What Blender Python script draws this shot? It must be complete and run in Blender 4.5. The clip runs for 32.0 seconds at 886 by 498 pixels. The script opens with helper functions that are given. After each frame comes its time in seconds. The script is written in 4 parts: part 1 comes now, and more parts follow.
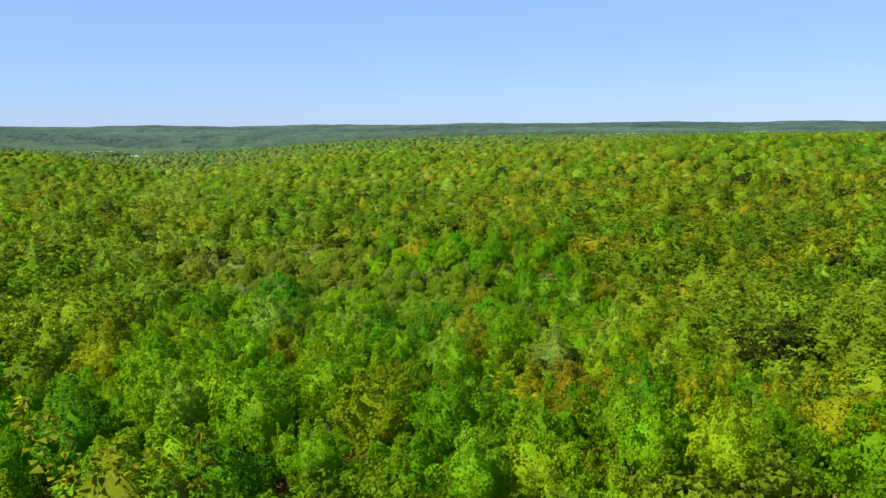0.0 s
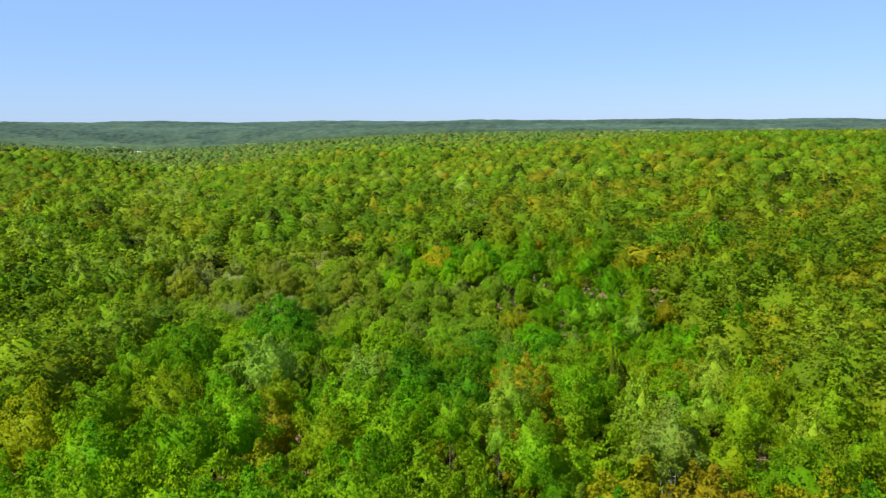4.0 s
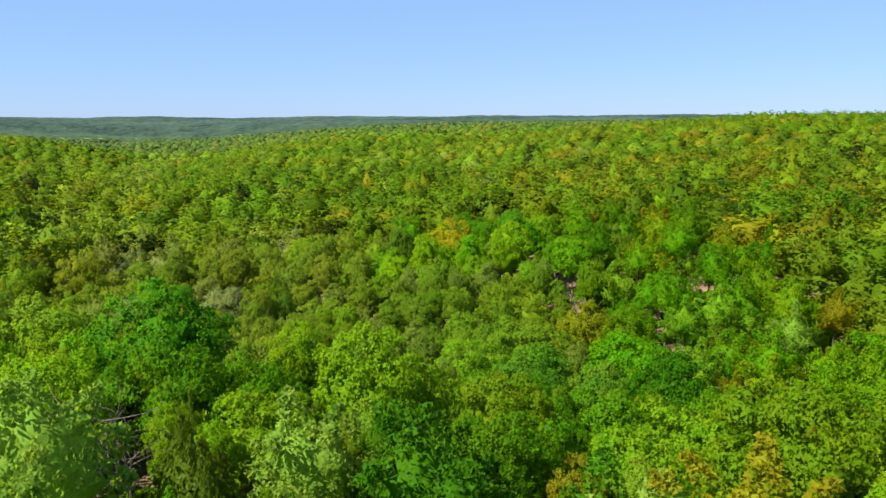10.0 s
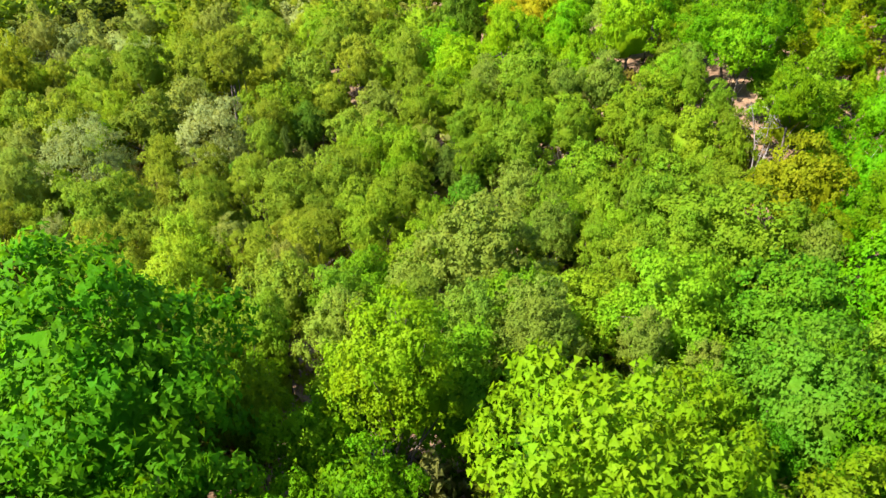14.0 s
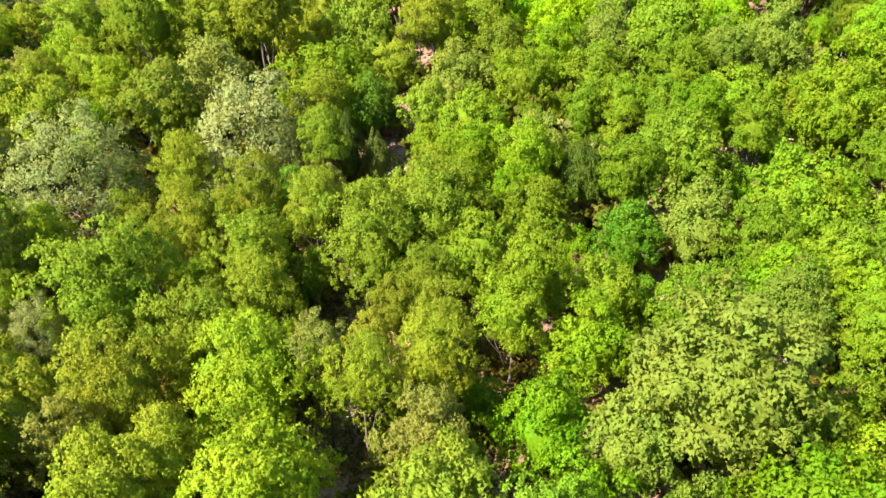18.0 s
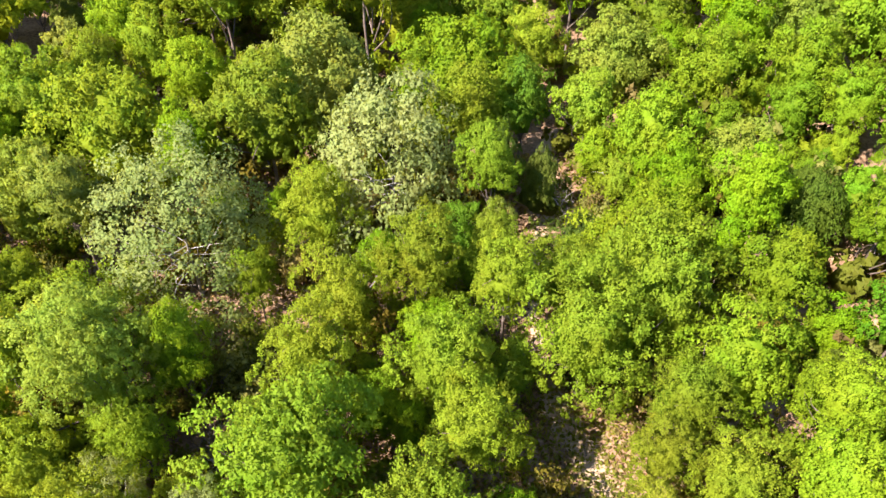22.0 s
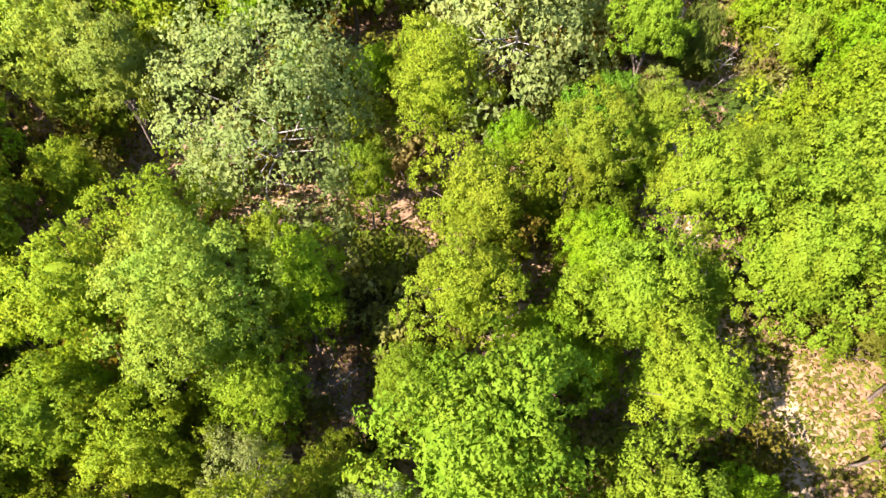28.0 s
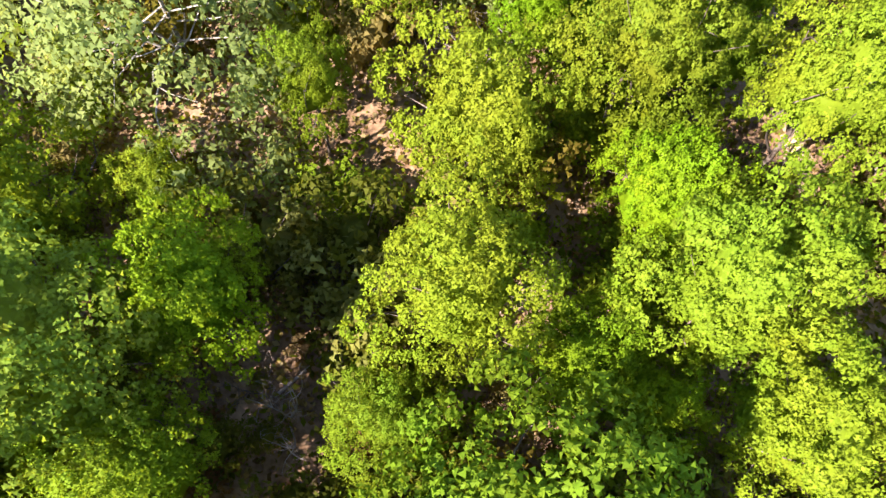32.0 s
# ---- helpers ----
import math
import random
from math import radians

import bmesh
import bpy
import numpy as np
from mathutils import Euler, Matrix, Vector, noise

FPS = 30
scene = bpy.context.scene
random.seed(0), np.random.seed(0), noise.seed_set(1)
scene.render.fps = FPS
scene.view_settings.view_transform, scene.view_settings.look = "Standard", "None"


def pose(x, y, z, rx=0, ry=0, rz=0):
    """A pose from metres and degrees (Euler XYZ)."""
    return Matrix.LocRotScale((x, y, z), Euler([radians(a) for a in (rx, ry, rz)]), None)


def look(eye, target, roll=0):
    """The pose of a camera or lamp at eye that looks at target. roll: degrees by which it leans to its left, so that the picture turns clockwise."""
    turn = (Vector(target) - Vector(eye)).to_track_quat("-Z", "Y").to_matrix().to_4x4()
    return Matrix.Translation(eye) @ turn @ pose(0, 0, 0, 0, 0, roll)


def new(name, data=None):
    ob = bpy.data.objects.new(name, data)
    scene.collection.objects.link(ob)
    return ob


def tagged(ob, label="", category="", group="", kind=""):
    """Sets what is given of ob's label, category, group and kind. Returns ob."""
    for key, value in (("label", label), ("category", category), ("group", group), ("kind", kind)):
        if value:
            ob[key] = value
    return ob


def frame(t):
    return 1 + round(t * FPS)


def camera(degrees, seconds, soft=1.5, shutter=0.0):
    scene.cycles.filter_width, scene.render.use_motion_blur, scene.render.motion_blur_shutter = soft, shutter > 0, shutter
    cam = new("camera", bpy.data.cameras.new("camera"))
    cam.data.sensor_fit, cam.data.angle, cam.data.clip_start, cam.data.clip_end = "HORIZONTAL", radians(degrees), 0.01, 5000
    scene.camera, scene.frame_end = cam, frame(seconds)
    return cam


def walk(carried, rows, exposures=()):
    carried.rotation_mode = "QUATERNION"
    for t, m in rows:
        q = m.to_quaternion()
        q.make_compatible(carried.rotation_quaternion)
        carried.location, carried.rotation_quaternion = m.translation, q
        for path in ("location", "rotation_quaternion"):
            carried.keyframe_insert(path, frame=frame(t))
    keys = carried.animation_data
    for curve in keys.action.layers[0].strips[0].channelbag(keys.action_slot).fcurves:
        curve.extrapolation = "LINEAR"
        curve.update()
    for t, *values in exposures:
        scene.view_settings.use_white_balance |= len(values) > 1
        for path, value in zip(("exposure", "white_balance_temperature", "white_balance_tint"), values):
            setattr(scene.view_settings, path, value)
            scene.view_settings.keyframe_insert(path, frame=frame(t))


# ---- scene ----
cam = camera(60.93, 32.0, soft=1.45, shutter=0.15)
PATH = [
    (0, (-1.014, -0.071, 58.203), (-1.025, 9.791, 56.549), -0.35),
    (0.5, (-1.748, 3.765, 58.099), (-1.801, 13.626, 56.440), -0.33),
    (1, (-2.575, 7.671, 57.963), (-2.687, 17.531, 56.300), -0.32),
    (1.5, (-3.426, 11.838, 58.001), (-3.535, 21.696, 56.327), -0.28),
    (2, (-4.439, 16.202, 57.878), (-4.544, 26.058, 56.190), -0.32),
    (2.5, (-5.365, 20.703, 57.741), (-5.464, 30.558, 56.048), -0.29),
    (3, (-6.224, 25.491, 57.561), (-6.318, 35.346, 55.865), -0.26),
    (3.5, (-7.139, 30.426, 57.315), (-7.223, 40.281, 55.618), -0.18),
    (5.5, (-9.274, 52.892, 52.675), (-9.357, 62.748, 50.984), -0.19),
    (6, (-9.719, 58.516, 50.836), (-9.803, 68.369, 49.131), -0.17),
    (6.5, (-10.160, 64.449, 48.875), (-10.241, 74.301, 47.163), -0.15),
    (7, (-10.494, 70.725, 46.870), (-10.574, 80.577, 45.157), -0.13),
    (7.5, (-10.799, 77.135, 44.871), (-10.878, 86.987, 43.157), -0.17),
    (8, (-11.026, 83.783, 42.888), (-11.106, 93.636, 41.178), -0.21),
    (8.5, (-11.277, 90.308, 40.923), (-11.357, 100.161, 39.214), -0.19),
    (9, (-11.551, 96.641, 39.018), (-11.632, 106.493, 37.302), -0.15),
    (9.5, (-11.777, 102.795, 38.005), (-11.859, 112.648, 36.295), -0.18),
    (10, (-12.335, 108.782, 37.907), (-12.417, 118.635, 36.197), -0.15),
    (10.5, (-13.256, 114.607, 38.009), (-13.345, 124.460, 36.301), -0.23),
    (11, (-14.710, 120.265, 37.523), (-14.801, 130.120, 35.829), -0.14),
    (11.5, (-16.373, 126.281, 37.219), (-16.475, 136.136, 35.530), -0.18),
    (12, (-18.233, 132.705, 36.966), (-18.345, 142.561, 35.283), -0.17),
    (12.5, (-20.137, 139.562, 36.591), (-20.257, 149.422, 34.924), -0.30),
    (13, (-21.698, 145.930, 36.206), (-21.852, 155.553, 33.493), -0.53),
    (13.5, (-23.844, 151.727, 36.313), (-23.970, 160.878, 32.281), -0.75),
    (15.5, (-30.336, 174.519, 32.184), (-30.366, 182.636, 26.342), -0.32),
    (16, (-31.877, 176.698, 32.435), (-31.889, 184.785, 26.552), -0.41),
    (16.5, (-33.803, 178.146, 32.341), (-33.796, 186.207, 26.422), -0.23),
    (17, (-35.511, 179.958, 32.429), (-35.533, 188.021, 26.514), -0.45),
    (17.5, (-36.955, 182.584, 32.502), (-36.984, 190.660, 26.604), -0.54),
    (18, (-38.070, 185.826, 32.662), (-38.102, 193.917, 26.786), -0.62),
    (18.5, (-39.125, 189.254, 32.901), (-39.168, 197.330, 27.003), -0.74),
    (19, (-40.235, 192.348, 33.095), (-40.278, 200.387, 27.146), -0.81),
    (19.5, (-41.457, 195.085, 33.276), (-41.497, 203.084, 27.275), -0.85),
    (20, (-43.131, 197.625, 33.578), (-43.130, 205.570, 27.505), -0.63),
    (20.5, (-45.886, 199.859, 33.678), (-45.754, 207.780, 27.575), 0.09),
    (21, (-48.382, 201.665, 33.661), (-48.209, 209.540, 27.501), 0.24),
    (21.5, (-50.343, 203.143, 33.547), (-50.224, 210.648, 26.939), -0.21),
    (22, (-52.524, 204.568, 33.509), (-52.422, 211.708, 26.508), -0.29),
    (22.5, (-54.624, 205.841, 33.530), (-54.515, 212.944, 26.492), -0.23),
    (23, (-56.596, 206.818, 33.611), (-56.468, 213.877, 26.530), -0.08),
    (23.5, (-58.203, 207.503, 33.743), (-58.091, 213.901, 26.058), -0.17),
    (24, (-59.433, 208.459, 33.864), (-59.329, 214.593, 25.968), -0.16),
    (24.5, (-60.114, 209.084, 33.900), (-60.052, 215.282, 26.053), -0.55),
    (25, (-60.383, 209.512, 34.028), (-60.321, 215.674, 26.153), -0.48),
    (25.5, (-60.504, 209.883, 34.048), (-60.465, 216.045, 26.173), -0.70),
    (26, (-60.538, 210.036, 34.198), (-60.511, 215.556, 25.860), -0.85),
    (26.5, (-60.636, 210.473, 34.369), (-60.585, 215.829, 25.925), -0.49),
    (28.5, (-61.260, 215.675, 26.995), (-60.973, 220.804, 18.415), 1.42),
    (29, (-60.945, 216.900, 25.572), (-60.709, 221.775, 16.844), 0.63),
    (29.5, (-60.753, 218.612, 24.898), (-60.564, 223.018, 15.923), 0.10),
    (30, (-60.533, 219.849, 24.030), (-60.401, 224.025, 14.945), -0.77),
    (30.5, (-60.526, 220.963, 23.843), (-60.369, 224.653, 14.551), -0.28),
    (31, (-60.416, 221.846, 23.156), (-60.263, 225.455, 13.831), -0.41),
    (31.5, (-60.323, 222.560, 21.998), (-60.181, 226.100, 12.647), -0.57),
    (32, (-60.247, 223.576, 19.714), (-60.090, 227.098, 10.356), -0.18),
]
EXPOSURES = [(0.0, 1.24, 6500, 10), (13.0, 1.29, 6500, 10), (13.5, 1.74, 6550, 12), (15.5, 2.24, 6650, 20), (20.0, 2.32, 6700, 26), (26.0, 2.4, 6700, 26), (28.5, 2.48, 6700, 26), (32.0, 2.48, 6700, 26)]
walk(cam, [(t, look(eye, target, roll)) for t, eye, target, roll in PATH], EXPOSURES)

# ---- sky and sun ----
SUN_AZ, SUN_EL = radians(238.0), radians(50.0)   # clockwise from +y; the sun stands behind and left of the flight
world = bpy.data.worlds.new("sky")
scene.world = world
world.use_nodes = True
wn = world.node_tree.nodes
wl = world.node_tree.links
sky = wn.new("ShaderNodeTexSky")
sky.sky_type = "NISHITA"
sky.sun_disc = False
sky.sun_elevation, sky.sun_rotation = SUN_EL, SUN_AZ
sky.altitude, sky.air_density, sky.dust_density, sky.ozone_density = 250.0, 1.0, 0.1, 3.0
cool = wn.new("ShaderNodeMix")
cool.data_type, cool.blend_type = "RGBA", "MULTIPLY"
cool.inputs[0].default_value = 1.0
cool.inputs[7].default_value = (0.8, 0.93, 1.3, 1)
wl.new(sky.outputs["Color"], cool.inputs[6])
veil = wn.new("ShaderNodeMix")      # the thin even veil of a humid spring sky
veil.data_type = "RGBA"
veil.inputs[0].default_value = 0.62
veil.inputs[7].default_value = (2.6, 4.4, 7.4, 1)
wl.new(cool.outputs[2], veil.inputs[6])
wl.new(veil.outputs[2], wn["Background"].inputs["Color"])
wn["Background"].inputs["Strength"].default_value = 0.0555
sun = new("sun", bpy.data.lights.new("sun", "SUN"))
sun.data.energy, sun.data.angle, sun.data.color = 4.6, radians(0.53), (1.0, 0.95, 0.86)
toward = Vector((math.sin(SUN_AZ) * math.cos(SUN_EL), math.cos(SUN_AZ) * math.cos(SUN_EL), math.sin(SUN_EL)))
sun.matrix_world = look(toward * 300, (0, 0, 0))


# ---- materials ----
def node_material(name):
    mat = bpy.data.materials.new(name)
    mat.use_nodes = True
    nodes = mat.node_tree.nodes
    nodes.clear()
    out = nodes.new("ShaderNodeOutputMaterial")
    return mat, nodes, mat.node_tree.links, out


def leaf_material(name, per_object, cell, tilt, spread=0.3, round_off=0.6):
    """Foliage: every leaf-sized cell leans its own way; the tree's own colour comes from the object or from its tint."""
    mat, n, l, out = node_material(name)
    if per_object:
        tint = n.new("ShaderNodeObjectInfo").outputs["Color"]
    else:
        a = n.new("ShaderNodeAttribute")
        a.attribute_name = "tint"
        tint = a.outputs["Color"]
    geo = n.new("ShaderNodeNewGeometry")
    vor = n.new("ShaderNodeTexVoronoi")
    vor.inputs["Scale"].default_value = cell
    l.new(geo.outputs["Position"], vor.inputs["Vector"])
    lean = n.new("ShaderNodeVectorMath")
    lean.operation = "MULTIPLY_ADD"
    lean.inputs[1].default_value = (tilt, tilt, tilt)
    lean.inputs[2].default_value = (-tilt / 2, -tilt / 2, -tilt / 2)
    l.new(vor.outputs["Color"], lean.inputs[0])
    add = n.new("ShaderNodeVectorMath")
    puff = n.new("ShaderNodeAttribute")        # the way the foliage swells at this leaf
    puff.attribute_name = "puff"
    turn = n.new("ShaderNodeVectorTransform")
    turn.vector_type, turn.convert_from, turn.convert_to = "NORMAL", "OBJECT", "WORLD"
    l.new(puff.outputs["Vector"], turn.inputs[0])
    swell = n.new("ShaderNodeMix")
    swell.data_type = "VECTOR"
    swell.inputs[0].default_value = round_off
    l.new(geo.outputs["Normal"], swell.inputs[4])
    l.new(turn.outputs[0], swell.inputs[5])
    l.new(swell.outputs[1], add.inputs[0])
    l.new(lean.outputs[0], add.inputs[1])
    unit = n.new("ShaderNodeVectorMath")
    unit.operation = "NORMALIZE"
    l.new(add.outputs[0], unit.inputs[0])
    # light and dark leaves, and slow drifts of hue over the crown
    ramp = n.new("ShaderNodeMapRange")
    ramp.inputs["To Min"].default_value, ramp.inputs["To Max"].default_value = 1.0 - spread, 1.0 + spread
    sep = n.new("ShaderNodeSeparateColor")
    l.new(vor.outputs["Color"], sep.inputs[0])
    mixr = n.new("ShaderNodeMath")
    mixr.operation = "MULTIPLY_ADD"
    mixr.inputs[1].default_value = 0.5
    l.new(sep.outputs[0], mixr.inputs[0])
    half = n.new("ShaderNodeMath")
    half.operation = "MULTIPLY"
    half.inputs[1].default_value = 0.5
    l.new(geo.outputs["Random Per Island"], half.inputs[0])
    l.new(half.outputs[0], mixr.inputs[2])
    l.new(mixr.outputs[0], ramp.inputs["Value"])
    noi = n.new("ShaderNodeTexNoise")
    noi.inputs["Scale"].default_value = 0.45
    l.new(geo.outputs["Position"], noi.inputs["Vector"])
    hue = n.new("ShaderNodeMapRange")
    hue.inputs["From Min"].default_value, hue.inputs["From Max"].default_value = 0.3, 0.7
    hue.inputs["To Min"].default_value, hue.inputs["To Max"].default_value = 0.48, 0.508
    l.new(noi.outputs[0], hue.inputs["Value"])
    hsv = n.new("ShaderNodeHueSaturation")
    l.new(tint, hsv.inputs["Color"])
    l.new(hue.outputs[0], hsv.inputs["Hue"])
    l.new(ramp.outputs[0], hsv.inputs["Value"])
    bsdf = n.new("ShaderNodeBsdfPrincipled")
    bsdf.inputs["Roughness"].default_value = 0.55
    bsdf.inputs["Specular IOR Level"].default_value = 0.06
    l.new(hsv.outputs[0], bsdf.inputs["Base Color"])
    l.new(unit.outputs[0], bsdf.inputs["Normal"])
    back = n.new("ShaderNodeBsdfTranslucent")
    warm = n.new("ShaderNodeMix")
    warm.data_type, warm.blend_type = "RGBA", "MULTIPLY"
    warm.inputs[0].default_value = 1.0
    warm.inputs[7].default_value = (1.15, 1.0, 0.5, 1)
    l.new(hsv.outputs[0], warm.inputs[6])
    l.new(warm.outputs[2], back.inputs["Color"])
    mix = n.new("ShaderNodeMixShader")
    mix.inputs[0].default_value = 0.57
    l.new(bsdf.outputs[0], mix.inputs[1])
    l.new(back.outputs[0], mix.inputs[2])
    l.new(mix.outputs[0], out.inputs[0])
    return mat


def mottled(name, colours, scales, rough=0.85, bump=0.4):
    """A dull surface of three colours in patches at two scales, with relief."""
    mat, n, l, out = node_material(name)
    geo = n.new("ShaderNodeNewGeometry")
    big, fine = n.new("ShaderNodeTexNoise"), n.new("ShaderNodeTexNoise")
    for tex, s in ((big, scales[0]), (fine, scales[1])):
        tex.inputs["Scale"].default_value = s
        tex.inputs["Detail"].default_value = 5.0
        l.new(geo.outputs["Position"], tex.inputs["Vector"])
    mixf = n.new("ShaderNodeMath")
    mixf.operation = "ADD"
    l.new(big.outputs[0], mixf.inputs[0])
    l.new(fine.outputs[0], mixf.inputs[1])
    ramp = n.new("ShaderNodeValToRGB")
    ramp.color_ramp.elements[0].position, ramp.color_ramp.elements[1].position = 0.36, 0.66
    ramp.color_ramp.elements[0].color = (*colours[0], 1)
    ramp.color_ramp.elements[1].color = (*colours[2], 1)
    mid = ramp.color_ramp.elements.new(0.5)
    mid.color = (*colours[1], 1)
    halve = n.new("ShaderNodeMath")
    halve.operation = "MULTIPLY"
    halve.inputs[1].default_value = 0.5
    l.new(mixf.outputs[0], halve.inputs[0])
    l.new(halve.outputs[0], ramp.inputs[0])
    bmp = n.new("ShaderNodeBump")
    bmp.inputs["Strength"].default_value = bump
    bmp.inputs["Distance"].default_value = 0.05
    l.new(fine.outputs[0], bmp.inputs["Height"])
    bsdf = n.new("ShaderNodeBsdfPrincipled")
    bsdf.inputs["Roughness"].default_value = rough
    bsdf.inputs["Specular IOR Level"].default_value = 0.2
    l.new(ramp.outputs[0], bsdf.inputs["Base Color"])
    l.new(bmp.outputs[0], bsdf.inputs["Normal"])
    l.new(bsdf.outputs[0], out.inputs[0])
    return mat


LEAF = leaf_material("leaves", True, 6.5, 0.55, 0.2, 0.62)
LEAF_MID = leaf_material("crown_leaves", True, 4.5, 0.85, 0.28, 0.55)
LEAF_WOODS = leaf_material("woods_leaves", False, 3.2, 0.65, 0.22, 0.72)
LEAF_HILL = leaf_material("hill_leaves", False, 1.2, 0.35, 0.14, 0.82)
LEAF_FAR = leaf_material("far_leaves", False, 0.3, 0.3, 0.1, 0.8)
BARK = mottled("bark", ((0.06, 0.045, 0.035), (0.11, 0.085, 0.065), (0.2, 0.17, 0.14)), (1.5, 14.0))
PALE_BARK = mottled("pale_bark", ((0.12, 0.105, 0.08), (0.25, 0.23, 0.19), (0.37, 0.35, 0.31)), (1.2, 6.0), 0.7)
GREY_WOOD = mottled("grey_wood", ((0.13, 0.11, 0.09), (0.26, 0.225, 0.2), (0.4, 0.36, 0.33)), (1.5, 10.0))
GROUND = mottled("forest_floor", ((0.075, 0.044, 0.024), (0.19, 0.12, 0.068), (0.29, 0.2, 0.12)), (0.25, 3.5), 0.95, 0.8)
DIRT = mottled("trail_dirt", ((0.18, 0.12, 0.07), (0.29, 0.21, 0.13), (0.38, 0.29, 0.19)), (0.5, 5.0), 0.95, 0.5)


# ---- lie of the land ----
PROFILE_Y = (-5000, -300, 60, 90, 126, 165, 206, 230, 250, 300, 400, 570, 700, 1000, 1450, 2200, 3000, 3800, 4600, 5200)
PROFILE_Z = (18, 17, 14, 12, 7, 1, -5, -7, -7.6, -8, -7, -10, -6, 2, 18, 6, 14, 20, 28, 24)
RISE_Y = (236, 256, 300, 470, 650, 850, 1100, 1450)     # the hillside right of the valley: height and where its shoulder lies
RISE_Z = (0, 5, 7, 12, 23, 29, 18, 2)
RISE_X = (5, 5, 25, 130, 220, 320, 480, 700)
VALLEY_Y = (200, 260, 352, 411, 592, 1000, 1300, 1700, 3000)
VALLEY_X = (-40, -75, -124, -158, -225, -345, -470, -690, -1150)
VALLEY_DEPTH = (0, 0, 9, 7, 12, 27, 34, 22, 6)
VALLEY_WIDTH = (25, 30, 45, 50, 75, 120, 240, 400, 700)


def ground_z(x, y):
    """Height of the ground, for numbers or arrays."""
    x, y = np.asarray(x, float), np.asarray(y, float)
    z = sum(np.interp(y + d, PROFILE_Y, PROFILE_Z) for d in (-12, -4, 4, 12)) / 4
    vx, vd, vw = (np.interp(y, VALLEY_Y, v) for v in (VALLEY_X, VALLEY_DEPTH, VALLEY_WIDTH))
    z = z - vd * np.exp(-(((x - vx) / vw) ** 2))
    rise = np.clip((x + 50) / (np.interp(y, RISE_Y, RISE_X) + 50), 0, 1)
    z = z + np.interp(y, RISE_Y, RISE_Z) * rise * rise * (3 - 2 * rise)
    for cx, cy, amp, sx, sy in ((-820, 1620, -14, 380, 330), (-560, 1080, 6, 110, 130), (75, 245, 4, 35, 50), (-150, 300, 6, 40, 90), (-46, 172, 6, 22, 16), (-230, 470, 9, 60, 120)):
        z = z + amp * np.exp(-(((x - cx) / sx) ** 2 + ((y - cy) / sy) ** 2) / 2)
    far = np.clip((y - 1600) / 500, 0, 1)
    roll = np.sin(x / 41 + 1.3) * np.sin(y / 37) * 0.8 + far * (9 * np.sin(y / 150 + 2.2 * np.sin(x / 700) + x / 900) + 4 * np.sin(x / 160 + y / 240))
    near = np.clip((y - 195) / 12, 0, 1) * np.clip((305 - y) / 12, 0, 1) * np.clip((140 - np.abs(x + 40)) / 12, 0, 1)
    return z + roll + near * 0.12 * np.sin(x * 1.1 + np.sin(y * 0.7)) * np.sin(y * 0.9 + 0.6 * np.sin(x * 0.8))


def stretch(near, far, step, growth):
    out, s = [near], step
    while out[-1] < far:
        out.append(out[-1] + s)
        s *= growth
    return out


def raw_mesh(name, verts, faces_flat, sizes, material, smooth=True, puff=None):
    """A mesh from arrays: corners, the corner numbers of all faces in a row, and how many each face has."""
    me = bpy.data.meshes.new(name)
    sizes = np.asarray(sizes, np.int32)
    me.vertices.add(len(verts))
    me.vertices.foreach_set("co", np.asarray(verts, np.float32).ravel())
    me.loops.add(len(faces_flat))
    me.loops.foreach_set("vertex_index", np.asarray(faces_flat, np.int32))
    me.polygons.add(len(sizes))
    me.polygons.foreach_set("loop_start", np.concatenate([[0], np.cumsum(sizes)[:-1]]).astype(np.int32))
    me.polygons.foreach_set("use_smooth", np.full(len(sizes), smooth) if np.isscalar(smooth) else smooth)
    me.update(calc_edges=True)
    me.materials.append(material)
    if puff is not None:
        me.attributes.new("puff", "FLOAT_VECTOR", "POINT").data.foreach_set("vector", np.asarray(puff, np.float32).ravel())
    return me


right = stretch(130, 4900, 9, 1.09)
left = [-v for v in stretch(190, 4900, 9, 1.09)][::-1]
gx = np.array(left[:-1] + list(np.arange(-190, 131, 2.0)) + right[1:])
gy = np.array([-v for v in stretch(60, 4900, 20, 1.15)][::-1] + list(np.arange(-40, 220, 5.0)) + list(np.arange(220, 300, 1.6)) + stretch(300, 4950, 6, 1.05))
XX, YY = np.meshgrid(gx, gy)
ZZ = ground_z(XX, YY)
nx, ny = len(gx), len(gy)
ii = (np.arange(ny - 1)[:, None] * nx + np.arange(nx - 1)[None]).ravel()
quads = np.stack([ii, ii + 1, ii + nx + 1, ii + nx], 1)
ground = new("ground", raw_mesh("ground", np.stack([XX, YY, ZZ], -1).reshape(-1, 3), quads.ravel(), np.full(len(quads), 4), GROUND))
tagged(ground, "brown leaf-littered forest floor rolling over hills and valley", "ground", kind="structure")

# ---- shapes of trees ----


def ico(level):
    bm = bmesh.new()
    bmesh.ops.create_icosphere(bm, subdivisions=level, radius=1.0)
    v = np.array([x.co[:] for x in bm.verts])
    f = np.array([[w.index for w in p.verts] for p in bm.faces])
    bm.free()
    return v, f


ICO1, ICO2, ICO3 = ico(1), ico(2), ico(3)


def unit_rows(a):
    return a / (np.linalg.norm(a, axis=1, keepdims=True) + 1e-9)


